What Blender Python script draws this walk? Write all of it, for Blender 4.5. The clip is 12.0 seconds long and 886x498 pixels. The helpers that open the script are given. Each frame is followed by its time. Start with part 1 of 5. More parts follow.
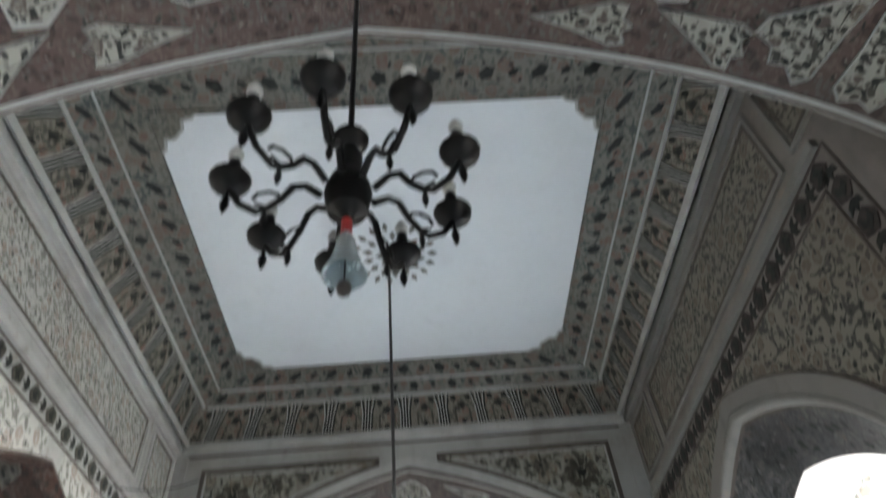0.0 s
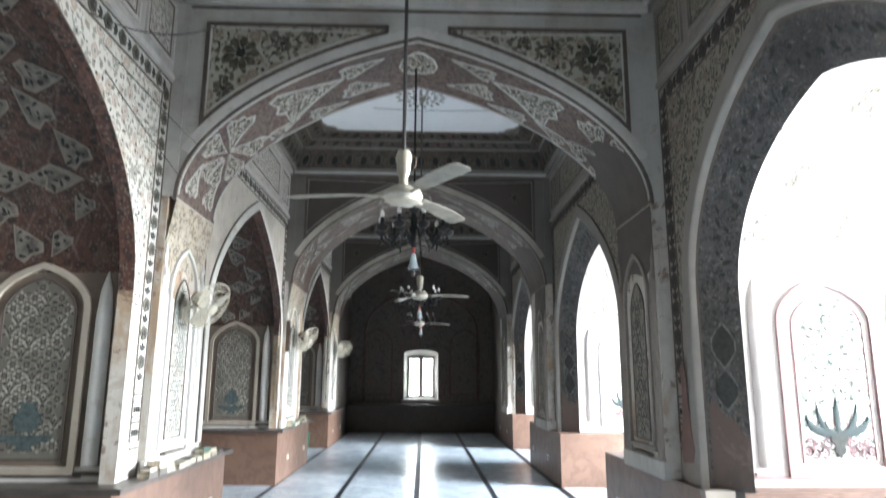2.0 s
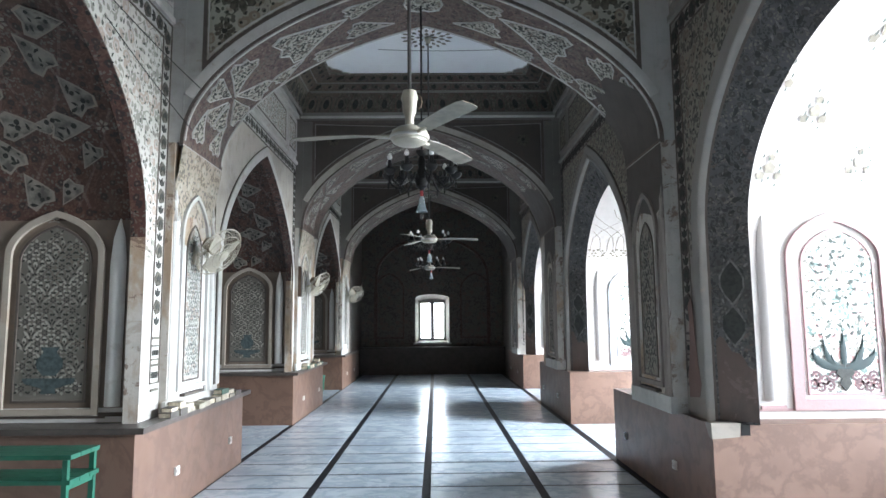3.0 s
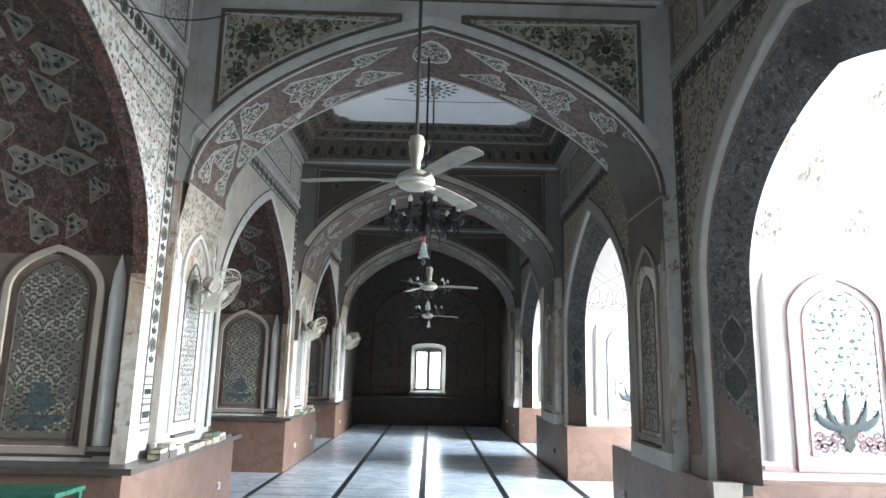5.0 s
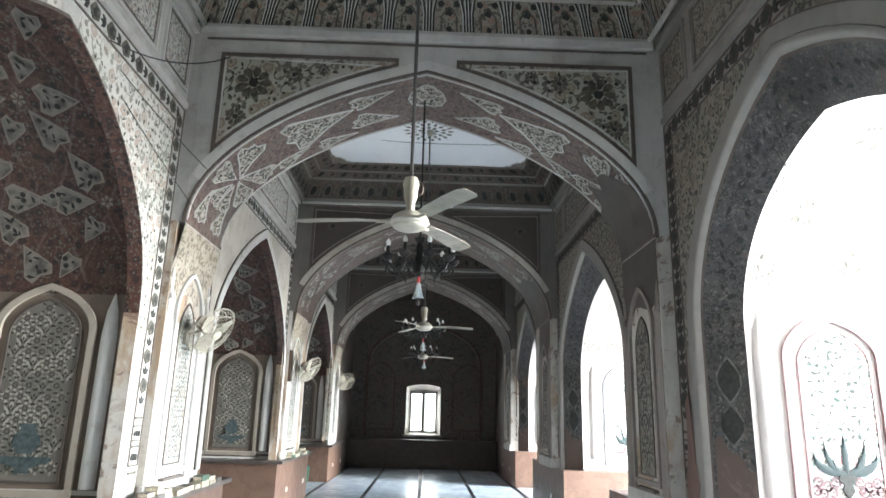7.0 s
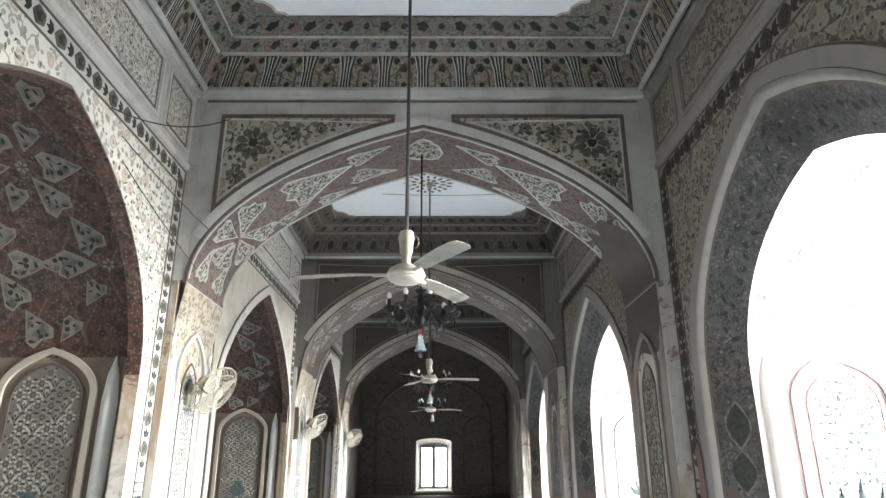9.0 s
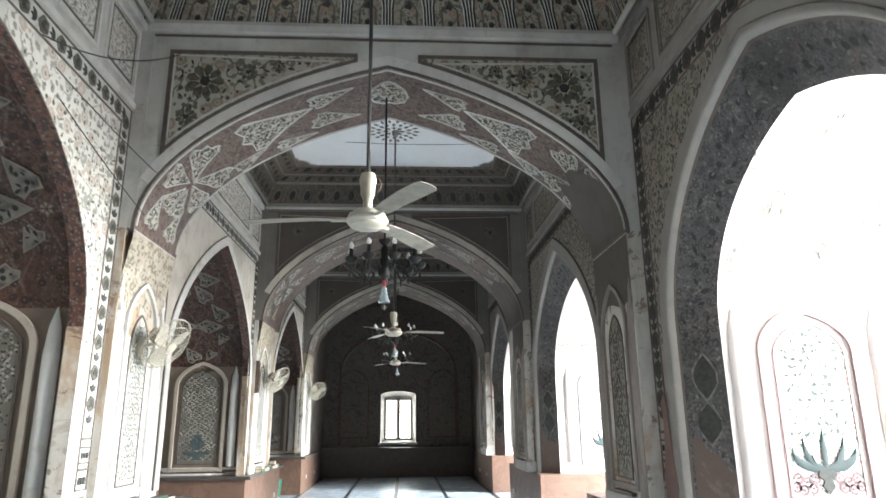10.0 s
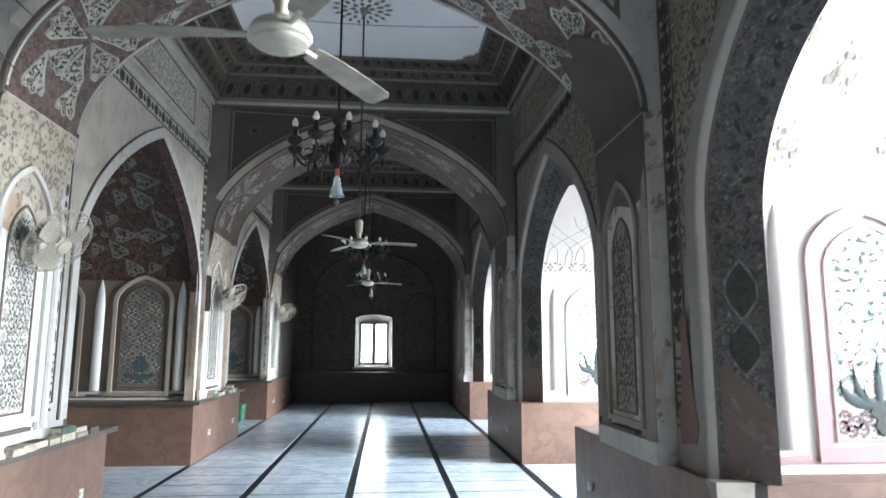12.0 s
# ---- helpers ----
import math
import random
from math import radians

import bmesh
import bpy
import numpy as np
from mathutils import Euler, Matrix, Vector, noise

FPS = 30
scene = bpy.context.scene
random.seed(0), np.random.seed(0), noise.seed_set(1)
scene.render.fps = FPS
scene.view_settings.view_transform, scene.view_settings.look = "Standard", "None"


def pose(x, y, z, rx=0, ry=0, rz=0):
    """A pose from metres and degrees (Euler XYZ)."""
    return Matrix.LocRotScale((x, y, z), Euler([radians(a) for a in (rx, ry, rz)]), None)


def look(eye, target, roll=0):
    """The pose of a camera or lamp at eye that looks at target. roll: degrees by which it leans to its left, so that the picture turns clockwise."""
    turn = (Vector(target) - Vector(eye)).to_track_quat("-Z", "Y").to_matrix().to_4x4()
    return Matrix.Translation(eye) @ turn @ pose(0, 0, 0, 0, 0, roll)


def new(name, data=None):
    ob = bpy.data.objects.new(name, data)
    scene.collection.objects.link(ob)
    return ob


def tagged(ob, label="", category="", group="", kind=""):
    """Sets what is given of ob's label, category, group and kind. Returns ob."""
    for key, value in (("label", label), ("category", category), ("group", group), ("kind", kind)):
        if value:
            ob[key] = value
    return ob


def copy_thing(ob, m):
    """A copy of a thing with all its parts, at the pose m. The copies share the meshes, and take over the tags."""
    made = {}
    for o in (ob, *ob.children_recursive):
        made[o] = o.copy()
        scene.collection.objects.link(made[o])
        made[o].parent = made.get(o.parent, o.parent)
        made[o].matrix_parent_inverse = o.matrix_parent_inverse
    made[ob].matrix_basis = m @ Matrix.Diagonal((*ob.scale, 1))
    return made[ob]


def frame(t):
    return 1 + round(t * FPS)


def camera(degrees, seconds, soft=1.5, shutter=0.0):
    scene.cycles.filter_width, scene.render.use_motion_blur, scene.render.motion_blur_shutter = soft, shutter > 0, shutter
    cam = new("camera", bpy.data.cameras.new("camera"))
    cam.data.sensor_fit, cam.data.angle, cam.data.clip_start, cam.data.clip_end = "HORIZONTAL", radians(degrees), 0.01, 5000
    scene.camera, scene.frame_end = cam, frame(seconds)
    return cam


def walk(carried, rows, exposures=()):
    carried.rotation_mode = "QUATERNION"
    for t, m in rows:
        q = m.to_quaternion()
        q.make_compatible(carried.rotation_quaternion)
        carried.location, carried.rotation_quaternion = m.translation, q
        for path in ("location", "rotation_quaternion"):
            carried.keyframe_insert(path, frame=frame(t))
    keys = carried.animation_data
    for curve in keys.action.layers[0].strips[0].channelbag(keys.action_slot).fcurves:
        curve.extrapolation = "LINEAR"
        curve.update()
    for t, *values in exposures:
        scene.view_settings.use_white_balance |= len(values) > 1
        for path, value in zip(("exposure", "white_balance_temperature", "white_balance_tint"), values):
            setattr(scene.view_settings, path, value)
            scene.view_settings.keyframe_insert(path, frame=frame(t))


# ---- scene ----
cam = camera(68.4, 12.0, shutter=0.5)
# seconds, eye, target, roll
PATH = [
    (0, (0.144, 1.242, 1.623), (0.243, 2.621, 3.068), -6.4),
    (0.5, (0.104, 1.336, 1.621), (0.183, 2.98, 2.757), -3.0),
    (1, (0.094, 1.355, 1.626), (0.126, 3.162, 2.483), -1.3),
    (1.5, (0.076, 1.409, 1.614), (0.126, 3.31, 2.233), -1.1),
    (2, (0.085, 1.434, 1.586), (0.140, 3.395, 1.976), 0.3),
    (2.5, (0.084, 1.450, 1.551), (0.147, 3.437, 1.774), 0.3),
    (3, (0.096, 1.425, 1.555), (0.121, 3.412, 1.780), -0.5),
    (3.2, (0.098, 1.440, 1.552), (0.144, 3.421, 1.820), -0.5),
    (4.8, (0.065, 1.433, 1.526), (0.089, 3.397, 1.901), 1.1),
    (5, (0.070, 1.436, 1.525), (0.099, 3.4, 1.901), 1.3),
    (5.5, (0.080, 1.438, 1.531), (0.123, 3.402, 1.909), 1.7),
    (6, (0.077, 1.437, 1.523), (0.119, 3.398, 1.913), 2.0),
    (6.5, (0.072, 1.423, 1.533), (0.101, 3.371, 1.985), 1.7),
    (7, (0.084, 1.424, 1.527), (0.121, 3.361, 2.023), 1.5),
    (7.5, (0.092, 1.405, 1.560), (0.15, 3.314, 2.153), 1.0),
    (7.7, (0.098, 1.395, 1.560), (0.146, 3.295, 2.184), 0.6),
    (9.3, (0.150, 1.420, 1.535), (0.164, 3.314, 2.177), -0.2),
    (9.5, (0.151, 1.482, 1.535), (0.212, 3.399, 2.101), -0.2),
    (10, (0.160, 1.645, 1.550), (0.278, 3.575, 2.061), -0.6),
    (10.5, (0.225, 1.899, 1.520), (0.392, 3.85, 1.929), -0.3),
    (11, (0.282, 2.195, 1.519), (0.429, 4.158, 1.871), 1.3),
    (11.5, (0.331, 2.532, 1.525), (0.52, 4.491, 1.881), 0.9),
    (12, (0.352, 2.84, 1.513), (0.522, 4.81, 1.812), 0.2),
]
EXPOSURES = [(t, 4.21 + e, k, 8) for t, e, k in ((0, -0.22, 6500), (0.6, 0.1, 6550), (1.5, 0.4, 6500), (2.5, -0.55, 5950), (5.5, -0.24, 6080), (7.5, 0.1, 6400), (9.5, 0.3, 6550), (10.5, -0.22, 6300), (12, -0.55, 5980))]
walk(cam, [(t, look(*row)) for t, *row in PATH], EXPOSURES)

# ---- light ----
SUN_EL, SUN_AZ = radians(50), radians(238)      # azimuth clockwise from +y
world = bpy.data.worlds.new("world")
scene.world = world
world.use_nodes = True
wn = world.node_tree
sky = wn.nodes.new("ShaderNodeTexSky")
sky.sky_type, sky.sun_disc = "NISHITA", False
sky.dust_density = 4.0
sky.sun_elevation, sky.sun_rotation = SUN_EL, SUN_AZ
wn.links.new(sky.outputs[0], wn.nodes["Background"].inputs[0])
wn.nodes["Background"].inputs[1].default_value = 0.075
sun = new("sun", bpy.data.lights.new("sun", "SUN"))
sun.data.energy, sun.data.angle, sun.data.color = 2.0, radians(0.6), (1.0, 0.97, 0.93)
to_sun = Vector((math.sin(SUN_AZ) * math.cos(SUN_EL), math.cos(SUN_AZ) * math.cos(SUN_EL), math.sin(SUN_EL)))
sun.matrix_world = look(to_sun * 40, (0, 0, 0))

# added area lamps out beyond the court arches, standing in for sky light
for y, wide, watts, high in ((-0.6, 3.2, 125, 3.0), (3.9, 3.2, 320, 3.2), (8.4, 3.2, 560, 3.4), (13.8, 3.2, 520, 3.4)):
    sky_lamp = new("sky_light", bpy.data.lights.new("sky_light", "AREA"))
    sky_lamp.data.shape, sky_lamp.data.size, sky_lamp.data.size_y = "RECTANGLE", wide, 3.2
    sky_lamp.data.energy, sky_lamp.data.color = watts, (0.96, 0.985, 1.0)
    sky_lamp.matrix_world = look((11.0, y, high), (0, y + 3.2, 0.4))


# ---- materials ----
class Nodes:
    """Small helper that wires shader nodes."""

    def __init__(self, name, rough=0.6, metal=0.0):
        self.mat = bpy.data.materials.new(name)
        self.mat.use_nodes = True
        self.t = self.mat.node_tree
        self.b = self.t.nodes["Principled BSDF"]
        self.b.inputs["Roughness"].default_value = rough
        self.b.inputs["Metallic"].default_value = metal
        self.pos = self.t.nodes.new("ShaderNodeNewGeometry").outputs["Position"]

    def put(self, socket, value):
        if isinstance(value, bpy.types.NodeSocket):
            self.t.links.new(value, socket)
        elif isinstance(value, (tuple, list)) and len(value) == 3 and socket.type == "RGBA":
            socket.default_value = (*value, 1)
        else:
            socket.default_value = value

    def noise(self, scale, detail=4.0, rough=0.55, vec=None, out="Fac", distortion=0.0):
        n = self.t.nodes.new("ShaderNodeTexNoise")
        self.put(n.inputs["Vector"], vec or self.pos)
        n.inputs["Scale"].default_value, n.inputs["Detail"].default_value, n.inputs["Roughness"].default_value = scale, detail, rough
        n.inputs["Distortion"].default_value = distortion
        return n.outputs[out]

    def cells(self, scale, vec=None, feature="F1", out="Distance"):
        n = self.t.nodes.new("ShaderNodeTexVoronoi")
        n.feature = feature
        self.put(n.inputs["Vector"], vec or self.pos)
        n.inputs["Scale"].default_value = scale
        return n.outputs[out]

    def math(self, op, a, b=0.0, c=0.0):
        n = self.t.nodes.new("ShaderNodeMath")
        n.operation = op
        for i, v in enumerate((a, b, c)):
            self.put(n.inputs[i], v)
        return n.outputs[0]

    def step(self, x, lo, hi):
        n = self.t.nodes.new("ShaderNodeMapRange")
        n.interpolation_type = "SMOOTHSTEP"
        self.put(n.inputs[0], x)
        n.inputs[1].default_value, n.inputs[2].default_value = min(lo, hi), max(lo, hi)
        n.inputs[3].default_value, n.inputs[4].default_value = (0.0, 1.0) if lo < hi else (1.0, 0.0)
        return n.outputs[0]

    def mix(self, fac, a, b, blend="MIX"):
        n = self.t.nodes.new("ShaderNodeMix")
        n.data_type, n.blend_type = "RGBA", blend
        self.put(n.inputs[0], fac)
        self.put(n.inputs[6], a)
        self.put(n.inputs[7], b)
        return n.outputs[2]

    def scaled(self, sx, sy, sz, vec=None):
        n = self.t.nodes.new("ShaderNodeMapping")
        self.put(n.inputs[0], vec or self.pos)
        n.inputs["Scale"].default_value = (sx, sy, sz)
        return n.outputs[0]

    def warp(self, amount, scale):
        n = self.t.nodes.new("ShaderNodeVectorMath")
        n.operation = "MULTIPLY_ADD"
        self.put(n.inputs[0], self.noise(scale, 2, out="Color"))
        n.inputs[1].default_value = (amount, amount, amount)
        self.put(n.inputs[2], self.pos)
        return n.outputs[0]

    def random(self):
        return self.t.nodes.new("ShaderNodeObjectInfo").outputs["Random"]

    def done(self, colour, rough=None, bump=None, depth=0.004):
        self.put(self.b.inputs["Base Color"], colour)
        if rough is not None:
            self.put(self.b.inputs["Roughness"], rough)
        if bump is not None:
            n = self.t.nodes.new("ShaderNodeBump")
            n.inputs["Distance"].default_value = depth
            n.inputs["Strength"].default_value = 0.7
            self.put(n.inputs["Height"], bump)
            self.put(self.b.inputs["Normal"], n.outputs[0])
        return self.mat


def aged(n, colour, stain=(0.15, 0.12, 0.09), amount=0.55, flaked=(0.24, 0.17, 0.115), soot=(0.16, 0.14, 0.115)):
    """Grime, damp stains and scuffs over a paint colour."""
    big = n.math("MULTIPLY", n.step(n.noise(0.9, 6, 0.62), 0.46, 0.72), 0.8)
    small = n.step(n.noise(7, 5, 0.6), 0.5, 0.75)
    streak = n.step(n.noise(2.2, 5, 0.6, n.scaled(3, 3, 0.35)), 0.52, 0.75)
    c = n.mix(n.math("MULTIPLY", big, amount), colour, stain, "MIX")
    c = n.mix(n.math("MULTIPLY", streak, amount * 0.5), c, stain)
    flake = n.step(n.noise(3.4, 8, 0.7, None, "Fac", 0.6), 0.60, 0.66)
    c = n.mix(n.math("MULTIPLY", flake, amount * 0.7), c, flaked)
    return n.mix(n.math("MULTIPLY", small, amount * 0.45), c, soot)


def plaster(name, colour, amount=0.5, rough=0.62):
    n = Nodes(name, rough)
    if max(colour) < 0.3:
        c = aged(n, colour, tuple(x * 0.5 for x in colour), amount, tuple(x * y for x, y in zip(colour, (1.35, 1.15, 1.0))), tuple(x * 0.45 for x in colour))
    else:
        c = aged(n, colour, amount=amount)
    return n.done(c, n.math("MULTIPLY_ADD", n.noise(5), 0.25, rough - 0.12), n.noise(38, 5), 0.003)


def floral(name, ground, leaf, bloom, size=1.0, amount=0.4, rough=0.55, line=(0.12, 0.11, 0.09), sooty=False):
    """Hand-painted blossoms, leaves and curling stems on a plaster ground."""
    n = Nodes(name, rough)
    v = n.warp(0.05, 7 / size)
    flower = n.cells(6.5 / size, v)
    petals = n.math("ADD", flower, n.math("MULTIPLY", n.noise(30 / size, 1), 0.22))
    leaves = n.math("ADD", n.cells(19 / size, v), n.math("MULTIPLY", n.noise(22 / size, 2), 0.3))
    stem = n.math("ABSOLUTE", n.math("SUBTRACT", n.noise(5.2 / size, 1.5, 0.5, v), 0.5))
    c = n.mix(n.step(stem, 0.024, 0.012), ground, leaf)
    c = n.mix(n.step(leaves, 0.60, 0.53), c, n.mix(n.step(n.noise(3.1 / size), 0.45, 0.55), leaf, line))
    c = n.mix(n.step(petals, 0.56, 0.51), c, ground)
    c = n.mix(n.step(petals, 0.48, 0.43), c, bloom)
    c = n.mix(n.step(petals, 0.34, 0.30), c, n.mix(0.5, ground, bloom))
    c = n.mix(n.step(petals, 0.24, 0.2), c, line)
    if sooty:
        c = aged(n, c, (0.02, 0.017, 0.015), amount, (0.13, 0.08, 0.055), (0.03, 0.025, 0.022))
    else:
        c = aged(n, c, amount=amount)
    return n.done(c, None, n.noise(45, 4), 0.002)


def plain(name, colour, rough=0.5, metal=0.0, vary=0.12, scale=9):
    n = Nodes(name, rough, metal)
    dark = tuple(x * (1 - 2.2 * vary) for x in colour)
    c = n.mix(n.step(n.noise(scale, 5), 0.35, 0.7), colour, dark)
    return n.done(c, n.math("MULTIPLY_ADD", n.noise(scale * 3), 0.2, max(rough - 0.1, 0.02)), n.noise(scale * 8), 0.0008)


def marble(name, colour, vein, rough=0.14, scale=2.0, vary=0.12):
    n = Nodes(name, rough)
    v = n.warp(0.4, 1.6)
    veins = n.math("ABSOLUTE", n.math("SUBTRACT", n.noise(scale, 6, 0.6, v), 0.5))
    c = n.mix(n.math("MULTIPLY", n.step(veins, 0.07, 0.0), 0.7), colour, vein)
    c = n.mix(n.math("MULTIPLY", n.step(n.noise(scale * 0.6, 4), 0.4, 0.7), 0.55), c, vein)
    c = n.mix(n.math("MULTIPLY", n.random(), vary * 2), c, vein)
    return n.done(c, n.math("MULTIPLY_ADD", n.noise(6, 5), 0.22, rough - 0.06), n.noise(14, 3), 0.0006)


WHITE = plaster("old white plaster", (0.44, 0.43, 0.40), 0.6)
MOULD = plaster("white moulding", (0.50, 0.49, 0.46), 0.45)
# moulding paint darkened for the shaded right side and the far bays
MOULD_DIM = plaster("white moulding in a shade tone", (0.22, 0.207, 0.187), 0.55)
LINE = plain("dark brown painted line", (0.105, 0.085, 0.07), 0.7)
# white plaster darkened twice: for the far bays, and for the shaded right side
FAR_GREY = plaster("plaster greyed for the dim far bays", (0.16, 0.148, 0.132), 0.6)
WHITE_SHADED = plaster("plaster browned for the shaded side", (0.235, 0.205, 0.18), 0.8)
BARE = plaster("bare pale plaster", (0.44, 0.405, 0.35), 0.7)
SHAFT = plaster("chalky white shaft", (0.53, 0.52, 0.49), 0.4)
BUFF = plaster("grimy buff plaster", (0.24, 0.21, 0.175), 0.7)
WASH = plaster("fresh whitewash", (0.63, 0.62, 0.59), 0.3)
FAINT = (0.2, 0.19, 0.16)
FLORAL = floral("floral painted plaster", (0.52, 0.505, 0.46), (0.24, 0.24, 0.20), (0.36, 0.29, 0.24), 1.0, 0.45, 0.55, FAINT)
FLORAL_FINE = floral("fine floral painted plaster", (0.50, 0.49, 0.445), (0.24, 0.235, 0.2), (0.32, 0.25, 0.2), 0.6, 0.45, 0.55, FAINT)
SPANDREL = floral("spandrel floral painting", (0.36, 0.35, 0.29), (0.08, 0.08, 0.06), (0.22, 0.18, 0.13), 1.1, 0.45, 0.55, (0.12, 0.11, 0.09))
SOFFIT = floral("maroon painted soffit", (0.105, 0.062, 0.05), (0.15, 0.105, 0.08), (0.05, 0.024, 0.02), 0.5, 0.6, sooty=True)
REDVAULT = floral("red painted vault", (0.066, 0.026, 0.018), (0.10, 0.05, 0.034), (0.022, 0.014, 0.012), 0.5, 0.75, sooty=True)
FRIEZE = floral("painted cove", (0.25, 0.225, 0.18), (0.07, 0.066, 0.05), (0.22, 0.13, 0.1), 0.7, 0.55)
COVE = floral("painted upper cove", (0.2, 0.185, 0.155), (0.06, 0.075, 0.065), (0.17, 0.1, 0.075), 0.8, 0.55)
# cove painting, its colour lowered for the dimmer far bays
FRIEZE_RED = floral("red-brown cove darkened for far bays", (0.075, 0.056, 0.042), (0.03, 0.027, 0.021), (0.08, 0.042, 0.032), 0.7, 0.6)
# floral painting with the right side's shade in its colours
SPANDREL_DIM = floral("floral painting darkened for the shaded side", (0.215, 0.195, 0.155), (0.05, 0.048, 0.038), (0.14, 0.105, 0.08), 0.9, 0.55, 0.6, (0.07, 0.06, 0.05))
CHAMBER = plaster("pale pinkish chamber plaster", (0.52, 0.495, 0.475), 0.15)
def weathered(name, ground, damp, bare, amount=0.6):
    """Plaster with damp stains, bare flakes and soot."""
    n = Nodes(name, 0.7)
    stain = n.step(n.noise(1.7, 7, 0.68, n.scaled(1, 1, 0.6)), 0.45, 0.6)
    c = n.mix(n.math("MULTIPLY", stain, 0.75), ground, damp)
    peel = n.step(n.noise(4.2, 8, 0.72, None, "Fac", 0.8), 0.56, 0.6)
    c = n.mix(n.math("MULTIPLY", peel, 0.8), c, bare)
    c = aged(n, c, amount=amount)
    return n.done(c, None, n.math("SUBTRACT", n.noise(38, 5), n.math("MULTIPLY", peel, 0.6)), 0.004)


WEATHERED = weathered("weathered pier plaster", (0.48, 0.45, 0.40), (0.31, 0.19, 0.095), (0.17, 0.105, 0.075))
PANELWHITE = plaster("ceiling paint", (0.85, 0.86, 0.875), 0.07, 0.5)
RED = plaster("faded mauve border", (0.30, 0.195, 0.195), 0.25)
PALEBLUE = plaster("pale blue-grey border", (0.42, 0.46, 0.52), 0.2)
STONE = marble("brown pink stone", (0.175, 0.104, 0.073), (0.11, 0.063, 0.045), 0.42, 3.0, 0.2)
SLAB = marble("grey white marble", (0.62, 0.70, 0.76), (0.38, 0.46, 0.54), 0.17, 2.2)
STRIP = plain("black marble strip", (0.010, 0.012, 0.017), 0.5)
STRIP.node_tree.nodes["Principled BSDF"].inputs["Specular IOR Level"].default_value = 0.15
CAPSLAB = plain("dark stone cap", (0.075, 0.062, 0.055), 0.4)
EARTH = plain("paved court", (0.55, 0.53, 0.50), 0.8)
CREAM = plain("cream enamel", (0.38, 0.35, 0.28), 0.35)
IRON = plain("blackened iron", (0.02, 0.019, 0.018), 0.45, 0.6)
STEEL = plain("dull steel rod", (0.11, 0.105, 0.10), 0.4, 0.7)
GREEN = plain("green enamel", (0.016, 0.115, 0.07), 0.45)
TEAL = plain("painted teal leaf", (0.012, 0.028, 0.028), 0.7)
PLASTIC = plain("white plastic", (0.62, 0.6, 0.55), 0.4)
PAPER = plain("yellowed paper", (0.55, 0.48, 0.36), 0.8, vary=0.2, scale=40)
COVER = plain("worn book cloth", (0.09, 0.08, 0.07), 0.7)
WOOD = plain("dark stained wood", (0.09, 0.055, 0.035), 0.5)
CABLE = plain("black cable", (0.02, 0.02, 0.02), 0.6)
# wall painting lowered in colour to hold the end bay's shade
DARKWALL = floral("end bay painting darkened for shade", (0.14, 0.125, 0.108), (0.07, 0.062, 0.055), (0.15, 0.10, 0.08), 1.2, 0.3)
BRICKRED = plaster("bare red plaster", (0.16, 0.098, 0.08), 0.5, 0.8)


